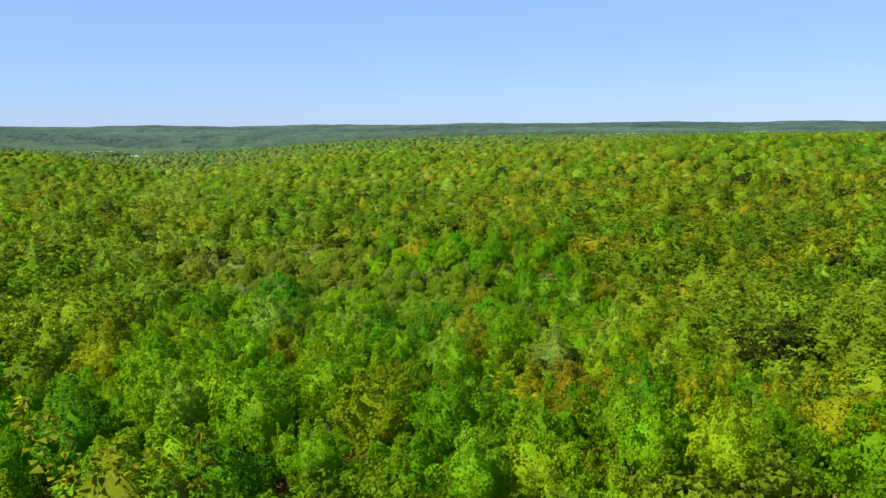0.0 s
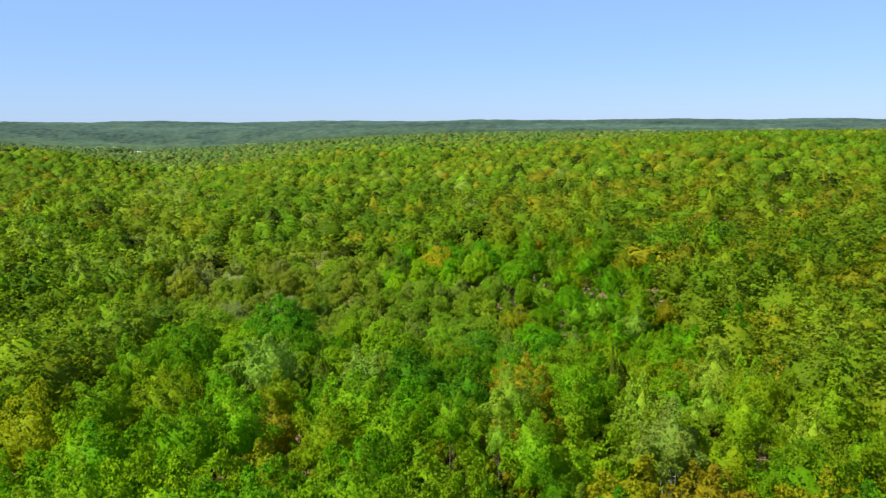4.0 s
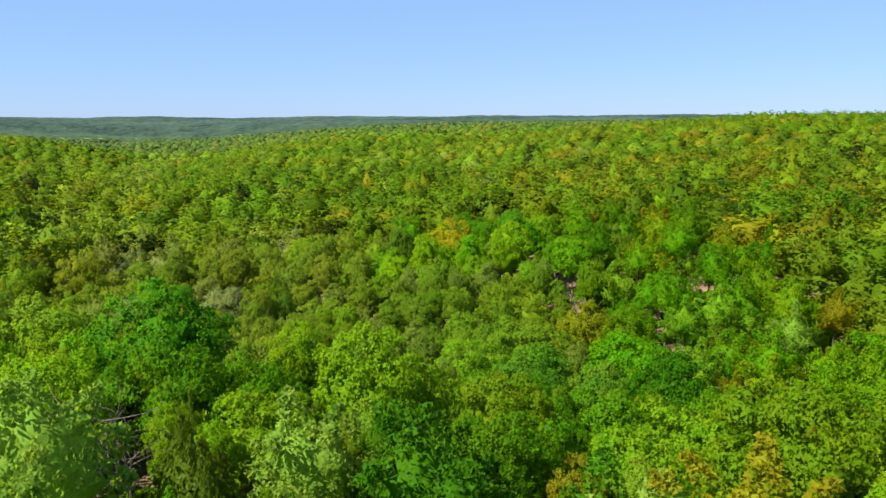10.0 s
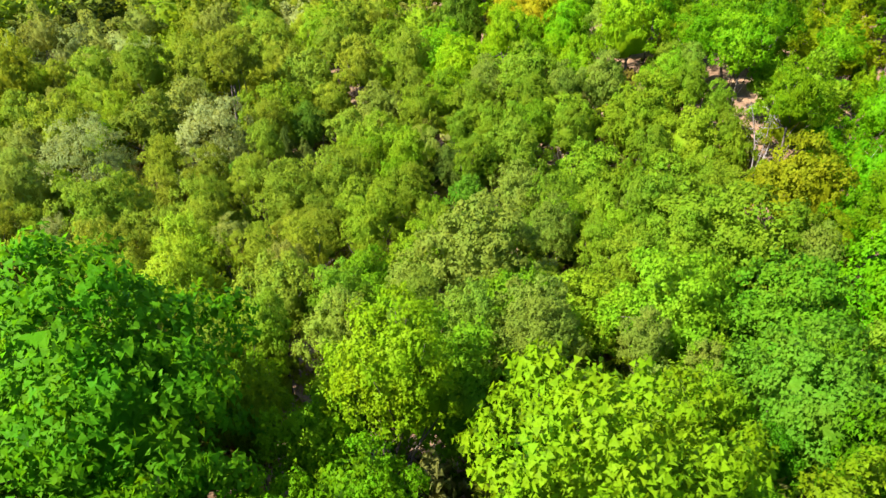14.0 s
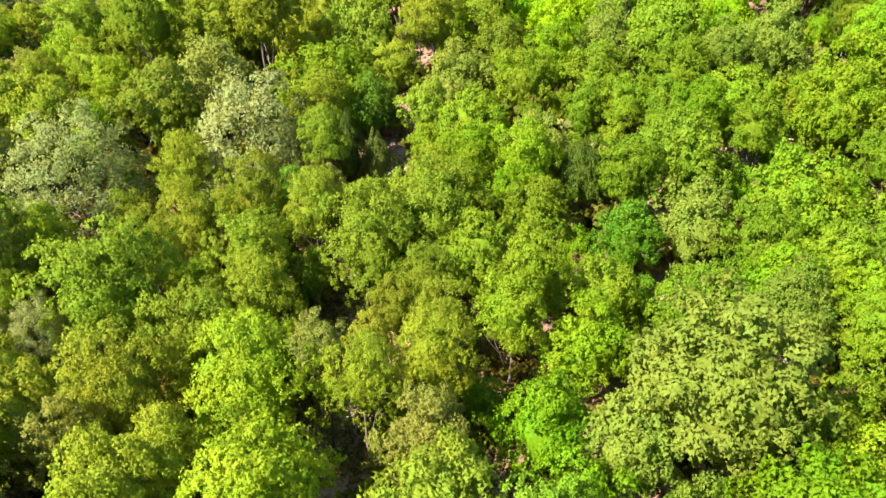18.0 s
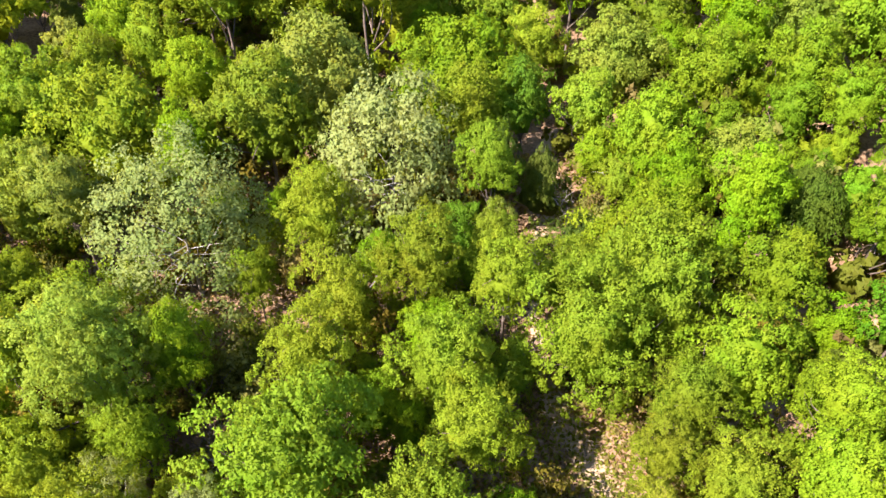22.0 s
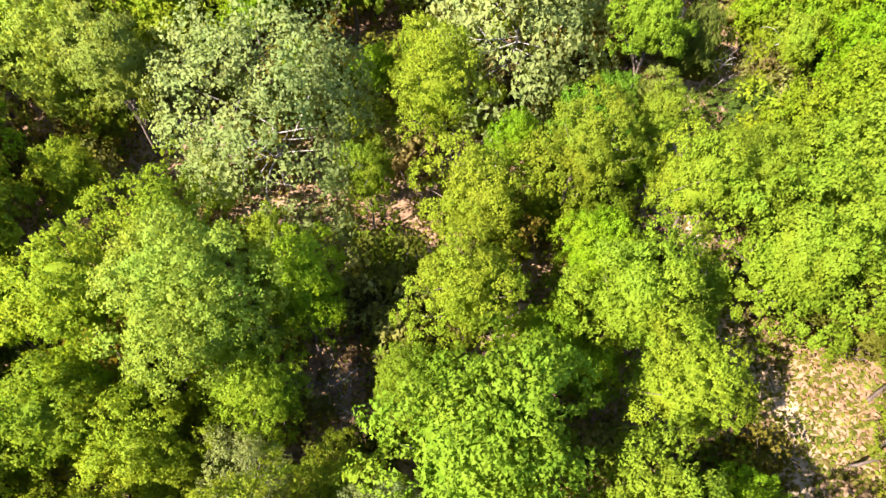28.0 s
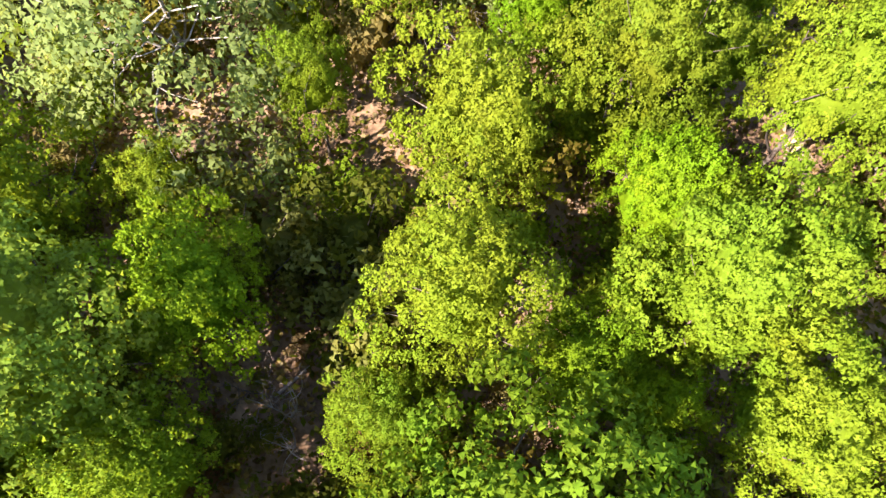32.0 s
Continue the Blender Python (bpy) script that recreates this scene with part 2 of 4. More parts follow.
def crown_shape(r, height, blobs, tufts, leaves, leaf, core, seed, flat=0.85, spread=1.0, folded=True, low=-0.5, fill=0.66, tuft=0.3, heart=0.52):
    """Corners and faces of a crown about the origin: lumps of foliage on an uneven dome, each with a leafy core, and on them tufts of leaves."""
    g = np.random.default_rng(seed)
    cv, cf = core
    k = np.arange(blobs) + 0.5
    zz = 1 - k / blobs * (1 - low)
    ang = k * 2.39996 + g.uniform(0, 6.28)
    wob = 0.42 + 0.52 * np.sqrt(g.uniform(0, 1, blobs))
    lobes = 1 + 0.25 * np.sin(3 * ang + g.uniform(0, 6.28)) * spread
    rad = np.sqrt(np.clip(1 - zz**2, 0, 1)) * wob * lobes
    cen = np.stack([rad * np.cos(ang) * r, rad * np.sin(ang) * r, zz * wob * height * flat], 1)
    br = r * g.uniform(0.23, 0.42, blobs) * (14 / blobs) ** 0.33
    verts, flat_faces, sizes, smooth, puff = [], [], [], [], []
    count = 0
    for c, b in zip(cen, br) if fill else ():
        v = cv * (1 + 0.3 * g.normal(size=(len(cv), 1)).clip(-1.5, 1.5)) * b * fill * (1, 1, 0.8) + c
        verts.append(v)
        puff.append(cv * 0.5 + 0.9 * c / (np.linalg.norm(c) + 1e-6) + (0, 0, 0.2))
        flat_faces.append((cf + count).ravel())
        sizes.append(np.full(len(cf), 3))
        smooth.append(np.ones(len(cf), bool))
        count += len(v)
    if heart:
        hv, hf = ICO2 if leaves * tufts > 1000 else ICO1
        v = hv * (1 + 0.26 * g.normal(size=(len(hv), 1)).clip(-1.6, 1.6)) * (r * heart, r * heart, height * flat * heart)
        verts.append(v)
        puff.append(hv + (0, 0, 0.2))
        flat_faces.append((hf + count).ravel())
        sizes.append(np.full(len(hf), 3))
        smooth.append(np.ones(len(hf), bool))
        count += len(v)
    which = g.choice(blobs, tufts, p=br**2 / (br**2).sum())
    d = g.normal(size=(tufts, 3))
    d[:, 2] = np.abs(d[:, 2]) * 0.9 + 0.25 * d[:, 2]
    d = d / np.linalg.norm(d, axis=1, keepdims=True) + 0.5 * cen[which] / (np.linalg.norm(cen[which], axis=1, keepdims=True) + 1e-6)
    d /= np.linalg.norm(d, axis=1, keepdims=True)
    inner = (g.uniform(size=tufts) < 0.22) & (heart > 0)
    tc = cen[which] + d * br[which, None] * g.uniform(0.75, 1.3, (tufts, 1)) * (1, 1, 0.9)
    tc[inner] = d[inner] * (r * 0.6, r * 0.6, height * flat * 0.62) * g.uniform(0.85, 1.1, (int(inner.sum()), 1))
    own = np.repeat(np.arange(tufts), leaves)
    n = len(own)
    e = g.normal(size=(n, 3)) * (1, 1, 0.75)
    e /= np.linalg.norm(e, axis=1, keepdims=True)
    p = tc[own] + e * tuft * g.uniform(0.35, 1.0, (n, 1)) * g.uniform(0.6, 1.3, (tufts, 1))[own]
    nrm = 0.6 * e + 0.4 * d[own] + g.normal(size=(n, 3)) * 0.5 + (0, 0, 0.25)
    nrm /= np.linalg.norm(nrm, axis=1, keepdims=True)
    t = np.cross(nrm, g.normal(size=(n, 3)))
    t /= np.linalg.norm(t, axis=1, keepdims=True)
    b2 = np.cross(nrm, t)
    s = leaf * g.uniform(0.6, 1.35, (n, 1))
    if folded:
        lv = np.stack([p - t * s * 0.6, p + b2 * s * 0.34 + nrm * s * 0.1, p + t * s * 0.6 - nrm * s * 0.12, p - b2 * s * 0.34 + nrm * s * 0.1], 1)
        idx = count + np.arange(n)[:, None] * 4
        lf = np.stack([idx + (0, 1, 2), idx + (0, 2, 3)], 1).reshape(-1, 3)
    else:
        lv = np.stack([p - t * s * 0.6 - b2 * s * 0.35, p + t * s * 0.6 - b2 * s * 0.3, p + b2 * s * 0.6], 1)
        lf = count + np.arange(n * 3).reshape(-1, 3)
    verts.append(lv.reshape(-1, 3))
    swell = 0.4 * e + 0.5 * d[own] + 0.8 * tc[own] / (np.linalg.norm(tc[own], axis=1, keepdims=True) + 1e-6) + (0, 0, 0.15)
    puff.append(np.repeat(swell, lv.shape[1], 0))
    flat_faces.append(lf.ravel())
    sizes.append(np.full(len(lf), 3))
    smooth.append(np.zeros(len(lf), bool))
    return np.concatenate(verts), np.concatenate(flat_faces), np.concatenate(sizes), np.concatenate(smooth), cen, unit_rows(np.concatenate(puff))


def dome_shape(r, height, bumps, leaves, leaf, seed, core=None, swell=0.2, low=-0.7, shell=0.74, loose=0.3):
    """A full crown: one deeply lobed, lopsided dome, closed inside, with single leaves standing all over it."""
    g = np.random.default_rng(seed)
    cv, cf = core or ICO1
    k = np.arange(bumps) + 0.5
    z = np.clip(1 - k / bumps * 1.5 + g.normal(size=bumps) * 0.1, -0.9, 1)
    a = k * 2.39996 + g.uniform(0, 6.28) + g.normal(size=bumps) * 0.35
    q = np.stack([np.sqrt(1 - z * z) * np.cos(a), np.sqrt(1 - z * z) * np.sin(a), z], 1)
    amp = swell * g.uniform(0.3, 1.9, bumps)
    wide = 0.4 * math.sqrt(4.2 / bumps)
    axes = np.array((r * g.uniform(0.85, 1.1), r * g.uniform(0.85, 1.1), height * 0.62))

    def out_to(d):
        """How far the crown reaches along each direction, and which way its surface swells there."""
        w = amp * np.exp(-((d[:, None] - q[None]) ** 2).sum(-1) / (2 * wide**2))
        n = d / axes * r + 1.8 * np.einsum("nk,nkc->nc", w, d[:, None] - q[None]) / swell
        return (0.74 + w.sum(1))[:, None] * axes, unit_rows(n)

    cd = cv.copy()
    cd[:, 2] = np.maximum(cd[:, 2], low)
    far, n0 = out_to(cv)
    v0 = cd * far * shell * g.uniform(0.85, 1.1, (len(cv), 1))
    d = g.normal(size=(leaves, 3))
    d[:, 2] = np.where(d[:, 2] < -0.6, -d[:, 2] * 0.4, d[:, 2])
    lean = q[g.choice(bumps, leaves, p=amp / amp.sum())]
    d = unit_rows(np.where(g.uniform(size=(leaves, 1)) < 0.6, lean + unit_rows(d) * wide * 1.25 * g.uniform(0.2, 1, (leaves, 1)), d))
    far, n1 = out_to(d)
    p = d * far * (1.08 - loose + loose * np.sqrt(g.uniform(0, 1, (leaves, 1))))
    nrm = unit_rows(0.45 * n1 + g.normal(size=(leaves, 3)) * 0.7)
    t = unit_rows(np.cross(nrm, g.normal(size=(leaves, 3))))
    b = np.cross(nrm, t)
    s = leaf * g.uniform(0.5, 1.4, (leaves, 1))
    lv = np.stack([p - t * s * 0.6 - b * s * 0.35, p + t * s * 0.6 - b * s * 0.3, p + b * s * 0.6], 1).reshape(-1, 3)
    verts = np.concatenate([v0, lv])
    flat_faces = np.concatenate([cf.ravel(), len(v0) + np.arange(leaves * 3)])
    sizes = np.full(len(cf) + leaves, 3)
    smooth = np.concatenate([np.ones(len(cf), bool), np.zeros(leaves, bool)])
    return verts, flat_faces, sizes, smooth, q * axes * 0.7, np.concatenate([n0, np.repeat(n1, 3, 0)])


DOME_V = np.array([(0, 0, 1)] + [(0.72 * math.cos(a), 0.72 * math.sin(a), 0.7) for a in np.arange(6) * math.pi / 3] + [(math.cos(a), math.sin(a), -0.3) for a in np.arange(6) * math.pi / 3 + 0.5])
DOME_F = np.array([(0, 1 + i, 1 + (i + 1) % 6) for i in range(6)] + [(1 + i, 7 + i, 1 + (i + 1) % 6) for i in range(6)] + [(1 + (i + 1) % 6, 7 + i, 7 + (i + 1) % 6) for i in range(6)])
CAP = (unit_rows(DOME_V), DOME_F)


def tube(points, radii, sides=6):
    """Corners and quads of a tapered limb along points."""
    pts = np.asarray(points, float)
    d = np.gradient(pts, axis=0)
    d /= np.linalg.norm(d, axis=1, keepdims=True) + 1e-9
    side = np.cross(d, (0.31, 0.93, 0.17))
    side /= np.linalg.norm(side, axis=1, keepdims=True) + 1e-9
    up = np.cross(d, side)
    a = np.arange(sides) * 2 * np.pi / sides
    ring = pts[:, None] + (side[:, None] * np.cos(a)[None, :, None] + up[:, None] * np.sin(a)[None, :, None]) * np.asarray(radii)[:, None, None]
    n = len(pts)
    f = [[i * sides + j, i * sides + (j + 1) % sides, (i + 1) * sides + (j + 1) % sides, (i + 1) * sides + j] for i in range(n - 1) for j in range(sides)]
    return ring.reshape(-1, 3), np.array(f)


def limbs_mesh(name, limbs, material, sides=6):
    verts, faces, count = [], [], 0
    for pts, rad in limbs:
        v, f = tube(pts, rad, sides)
        verts.append(v)
        faces.append(f + count)
        count += len(v)
    f = np.concatenate(faces)
    return raw_mesh(name, np.concatenate(verts), f.ravel(), np.full(len(f), 4), material)


def bent(a, b, g, sag=0.12, n=5):
    a, b = np.asarray(a, float), np.asarray(b, float)
    s = np.linspace(0, 1, n)[:, None]
    off = g.normal(size=3) * np.linalg.norm(b - a) * sag
    return a + (b - a) * s + off * np.sin(s * np.pi)


def trunk_limbs(height, mid, cen, r, seed, thick, limbs):
    """A trunk from the ground into the crown and limbs that rise from it to the lumps of foliage."""
    g = np.random.default_rng(seed + 50)
    top = np.array([g.normal() * 0.3, g.normal() * 0.3, mid + 0.25 * (height - mid)])
    out = [(bent((0, 0, -0.6), top, g, 0.03, 6), np.linspace(thick, thick * 0.45, 6))]
    for k in g.permutation(len(cen))[:limbs]:
        c = cen[k] + (0, 0, mid)
        s = g.uniform(0.35, 0.95)
        out.append((bent(top * s, c, g, 0.14, 6), np.linspace(thick * (0.5 - 0.25 * s), thick * 0.06, 6)))
    return out


# ---- planting ----
SPECIES = {  # label, foliage colours
    "oak_tree": ("broad oak tree in fresh mid-green leaf", ((0.092, 0.21, 0.006), (0.106, 0.225, 0.008), (0.08, 0.18, 0.006))),
    "hickory_tree": ("hickory tree in yellow-green spring leaf", ((0.146, 0.232, 0.01), (0.154, 0.236, 0.011), (0.132, 0.222, 0.01))),
    "maple_tree": ("maple tree in bright green spring leaf", ((0.14, 0.255, 0.014), (0.125, 0.24, 0.012))),
    "elm_tree": ("dense elm tree in deep green leaf", ((0.05, 0.15, 0.006), (0.06, 0.165, 0.01))),
    "sycamore_tree": ("pale sycamore with whitish limbs and grey-green leaf", ((0.195, 0.245, 0.085), (0.21, 0.255, 0.09))),
    "budding_oak_tree": ("late oak tree in olive and bronze young leaf", ((0.19, 0.2, 0.012), (0.215, 0.19, 0.018), (0.16, 0.2, 0.01))),
    "cedar_tree": ("dark narrow cedar tree among the leafy trees", ((0.075, 0.115, 0.022), (0.09, 0.12, 0.024))),
    "willow_tree": ("feathery light green willow tree with drooping sprays", ((0.19, 0.3, 0.035),)),
    "pale_oak_tree": ("oak tree in pale straw-green young leaf", ((0.2, 0.255, 0.045), (0.185, 0.24, 0.04))),
}
NAMES = list(SPECIES)


VALLEY_HUE = {"pale_oak_tree": (0.9, 0.82, 0.9), "hickory_tree": (1.14, 0.96, 1.6), "sycamore_tree": (1.02, 1.0, 1.0), "maple_tree": (1.1, 0.88, 1.4), "willow_tree": (0.84, 0.74, 0.9), "budding_oak_tree": (1.0, 1.2, 1.2), "cedar_tree": (1.15, 1.1, 1.0)}   # leaf colour factors by kind on the valley floor


def tint_of(kind, g):
    c = np.array(SPECIES[kind][1][g.integers(len(SPECIES[kind][1]))])
    return np.clip(c * g.uniform(0.85, 1.15) * g.uniform(0.95, 1.05, 3), 0.004, 1)


GRADES = {
    "fine": dict(blobs=44, tufts=1150, leaves=21, leaf=0.14, core=ICO1, tuft=0.34, folded=False, fill=0, heart=0.5),
    "near": dict(blobs=38, tufts=1000, leaves=15, leaf=0.2, core=ICO1, tuft=0.42, folded=False, fill=0, heart=0.58),
    "middle": dict(blobs=24, tufts=330, leaves=9, leaf=0.36, core=CAP, tuft=0.42, folded=False, fill=0.5, heart=0.55),
}
LIBRARY = {}


def tree_meshes(kind, grade, variant):
    """Trunk, limbs and crown of one drawn shape. The crown is about its own middle, one in radius and one from middle to top."""
    key = (kind, grade, variant)
    if key not in LIBRARY:
        seed = NAMES.index(kind) * 31 + variant * 7 + (5 if grade == "middle" else 3)
        o = dict(GRADES[grade])
        r, ch, thick, bark, limbs = 4.5, 5.2, 0.24, BARK, 6 if grade == "middle" else 12
        if kind == "sycamore_tree":
            o.update(blobs=46, tufts=int(o["tufts"] * 0.8), fill=0, heart=0, low=-0.7, leaf=o["leaf"] * 0.9, tuft=o["tuft"] * 1.3)
            thick, bark, limbs = 0.12, PALE_BARK, 16
        if kind == "willow_tree":
            o.update(blobs=54, tufts=int(o["tufts"] * 1.1), leaf=o["leaf"] * 0.95, tuft=o["tuft"] * 1.05)
        if kind == "maple_tree" and grade != "middle":
            o.update(blobs=46, leaf=o["leaf"] * 1.1)
        if grade == "middle":
            v, f, s, smooth, cen, puff = dome_shape(r, ch * 1.6, 28 + seed % 10, 5200, 0.29, seed, ICO3, 0.33, shell=0.74, loose=0.22)
        else:
            v, f, s, smooth, cen, puff = crown_shape(r, ch, seed=seed, **o)
        if kind == "cedar_tree":
            k = np.clip((v[:, 2] / ch + 0.8) / 1.8, 0, 1)
            v[:, :2] *= (1.35 - 1.15 * k)[:, None]
        wide, tall = np.percentile(np.hypot(v[:, 0], v[:, 1]), 96), np.percentile(v[:, 2], 99.5)
        crown = raw_mesh("crown", v / (wide, wide, tall), f, s, LEAF_MID if grade == "middle" else LEAF, smooth, puff)
        wood = trunk_limbs(11.0 + tall, 11.0, cen, r, seed, thick, limbs)      # its crown's middle stands 11 up
        own = 1 if kind == "sycamore_tree" else len(wood)       # pale limbs that show are pieces of their own
        LIBRARY[key] = (limbs_mesh("trunk", wood[:own], bark), crown, [limbs_mesh("limb", [w], bark) for w in wood[own:]], wide, tall)
    return LIBRARY[key]


PALE_KINDS = ("sycamore_tree", "pale_oak_tree", "willow_tree")


def wood_hue(kind, x, y):
    """The cooler green of the deep woods near the start, warming over the hills."""
    k = float(np.clip((y - 170) / 200, 0, 1))
    k0 = 0.15 * float(np.clip(x / 25, 0, 1)) - 0.1 * float(np.clip(-x / 30, 0, 1)) * (1 - k)
    return np.array((max(0.9 + 0.15 * k, 0.92 + k0), 1.13 - 0.02 * k, 0.36)) * (1.17 - 0.09 * k) * ((0.86, 1.0, 1.0) if kind in PALE_KINDS else (1, 1, 1))


def plant(kind, x, y, radius, height, grade, g, tint=None):
    root = new(kind)
    root.location = (x, y, float(ground_z(x, y)))
    root.rotation_euler = (0, 0, g.uniform(0, 6.28))
    trunk, crown, limbs, wide, tall = tree_meshes(kind, grade, int(g.integers(3)))
    semi = min(height * 0.56, radius * g.uniform(0.95, 1.15) + 0.9)
    if kind == "cedar_tree":
        semi = height * 0.5
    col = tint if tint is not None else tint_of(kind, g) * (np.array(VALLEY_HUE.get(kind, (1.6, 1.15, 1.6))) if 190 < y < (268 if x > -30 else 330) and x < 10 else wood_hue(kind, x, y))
    # leaf colour raised again over the valley, green the most
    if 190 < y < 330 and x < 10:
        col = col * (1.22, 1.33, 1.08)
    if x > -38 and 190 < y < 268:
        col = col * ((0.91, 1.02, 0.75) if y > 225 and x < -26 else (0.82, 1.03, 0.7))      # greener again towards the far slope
    for name, me in (("trunk", trunk), ("crown", crown)):
        ob = new(name, me)
        ob.parent = root
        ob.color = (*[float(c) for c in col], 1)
        if name == "trunk":
            ob.scale = (radius / wide, radius / wide, (height - semi) / 11.0)
            for limb in limbs:
                new("limb", limb).parent = ob
        else:
            ob.location, ob.scale = (0, 0, height - semi), (radius, radius, semi)
    return tagged(root, SPECIES[kind][0], "tree", group="trees of the wood")


def grade_at(x, y):
    if -74 < x < -36 and 214 < y < 247:
        return "fine"
    return "near" if -95 < x < 18 and 160 < y < 300 else "middle"


TREES = []      # x, y and radius of every tree that stands, to keep the rest clear


def clear(x, y, r, share=0.74):
    return all((x - a) ** 2 + (y - b) ** 2 > (share * (r + c)) ** 2 for a, b, c in TREES)


def valley_x(y):
    return float(np.interp(y, VALLEY_Y, VALLEY_X))


def mix_at(x, y, g):
    """Which tree grows here: stands of one kind drift into one another, pale ones along the valley floor."""
    n1 = noise.noise((x / 45, y / 45, 0.3))
    n2 = noise.noise((x / 26, y / 26, 7.7))
    w = np.array([5, 4.0, 1.8, 1.5, 0.35, 1.2, 0.2, 0.1, 0.45]) * np.exp(np.array([-0.5 * n1, 1.8 * n1, 0, -2.6 * n1, 1.5 * n2, 3.2 * n2 + 0.8 * n1, 0.5, 0, 1.5 * n2]))
    for cx, cy, rx, ry in ((240, 632, 38, 13), (-42, 566, 50, 10), (150, 470, 25, 8)):   # dark evergreen clumps
        if ((x - cx) / rx) ** 2 + ((y - cy) / ry) ** 2 < 1:
            w[6] += 30
    if 115 < y < 232:
        w *= (1, 1.5, 1.3, 0.6, 1, 1, 1, 1, 2.2)
    if 205 < y < 275 and x < 10:
        w *= (1, 3, 1, 0.15, 0.7, 0.6, 1, 1, 1)
    if x > 5 and 180 < y < 520:
        w[5] *= 2.0
    if y > 265 and x > -20:
        w[5] *= 1.8 + 0.8 * (x > 0)
    if x < -50 and 240 < y < 345:       # young pale trees along the stream
        w *= (1, 1, 1, 0.6, 3, 1, 1, 6, 6)
    if y > 285 and abs(x - valley_x(y)) < 9 + y * 0.018:
        w[4] *= 22
        w[8] *= 22
    return NAMES[g.choice(9, p=w / w.sum())]


# the trees that can be told apart, stand by stand: foot, crown radius, height
STANDS = []
# valley floor
STANDS.append(("sycamore_tree", [(-55.6, 248.1, 6.2, 13.0), (-69.2, 241.0, 6.5, 12.5), (-68.2, 222.6, 1.9, 8.0)]))
STANDS.append(("willow_tree", [(-70.0, 227.6, 3.5, 14.0), (-80.9, 244.8, 3.4, 10.0)]))
STANDS.append(("oak_tree", [(-66.4, 229.5, 2.2, 11.0), (-85.3, 250.2, 3.4, 11.0), (-79.4, 229.4, 2.0, 9.0), (-80.3, 225.2, 1.7, 9.0)]))
STANDS.append(("maple_tree", [(-59.2, 222.3, 4.6, 14.0), (-65.4, 252.5, 4.4, 13.0), (-48.6, 240.2, 1.6, 9.0), (-40.0, 256.3, 2.7, 9.0)]))
STANDS.append(("hickory_tree", [(-76.9, 251.8, 5.9, 12.0), (-82.9, 254.3, 4.4, 12.0), (-81.6, 233.3, 3.1, 11.0), (-78.4, 237.2, 2.1, 8.0), (-58.3, 236.2, 3.6, 9.0), (-59.5, 229.7, 2.9, 10.5), (-43.7, 232.1, 4.5, 11.0), (-52.0, 229.3, 3.3, 10.5), (-50.8, 225.5, 2.9, 9.5), (-37.6, 240.6, 4.4, 9.5), (-44.4, 236.9, 2.5, 9.0), (-35.5, 252.0, 4.2, 9.5), (-41.4, 223.8, 1.9, 9.0), (-39.2, 227.0, 2.4, 9.5), (-75.3, 224.2, 2.7, 10.0), (-72.9, 224.3, 2.2, 8.0), (-70.6, 222.6, 1.6, 7.0), (-73.5, 219.5, 2.4, 9.0), (-78.2, 222.0, 2.3, 10.0)]))
STANDS.append(("pale_oak_tree", [(-84.7, 244.0, 2.6, 10.0)]))
STANDS.append(("elm_tree", [(-51.2, 241.7, 3.1, 8.0), (-45.3, 256.8, 2.9, 10.0)]))
STANDS.append(("cedar_tree", [(-41.5, 244.5, 3.3, 4.5), (-47.3, 250.3, 1.8, 9.0)]))
# valley head
STANDS.append(("maple_tree", [(-53.2, 219.8, 3.2, 11.0), (-47.4, 274.4, 5.6, 13.5), (-14.8, 263.4, 4.7, 12.0), (-18.0, 241.5, 4.2, 12.0), (-24.6, 253.7, 2.1, 8.0)]))
STANDS.append(("oak_tree", [(-74.8, 285.4, 6.0, 12.0), (-37.1, 281.7, 4.7, 11.0)]))
STANDS.append(("budding_oak_tree", [(-55.0, 274.1, 4.4, 11.0), (-65.2, 287.0, 5.7, 12.0), (-29.1, 220.8, 3.0, 9.0), (-42.7, 220.3, 1.8, 9.0)]))
STANDS.append(("pale_oak_tree", [(-86.1, 284.0, 6.2, 12.0), (-36.2, 264.1, 4.8, 10.0), (-20.3, 265.3, 4.7, 11.0), (-29.3, 249.6, 3.6, 8.0), (-17.9, 235.4, 3.9, 10.0), (-45.2, 216.2, 1.9, 12.0), (-4.8, 259.8, 4.1, 11.0)]))
STANDS.append(("cedar_tree", [(-87.9, 274.1, 3.8, 9.0), (-26.0, 244.6, 3.8, 8.0), (-44.5, 248.5, 2.4, 8.0), (-27.8, 230.8, 3.4, 5.0)]))
STANDS.append(("hickory_tree", [(-31.1, 269.8, 3.6, 10.0), (-6.4, 269.0, 4.3, 11.0), (-20.6, 252.8, 2.4, 9.0), (-21.8, 225.0, 2.8, 9.0), (-23.2, 219.5, 3.1, 10.0), (-14.6, 230.9, 3.1, 10.0), (-35.4, 230.1, 3.6, 10.0), (-38.2, 222.2, 2.8, 10.0), (-38.7, 215.9, 2.6, 12.0), (-10.9, 250.1, 3.7, 10.0)]))
STANDS.append(("elm_tree", [(-23.8, 233.9, 2.7, 9.0)]))
STANDS.append(("sycamore_tree", [(-62.7, 219.9, 2.0, 10.0)]))
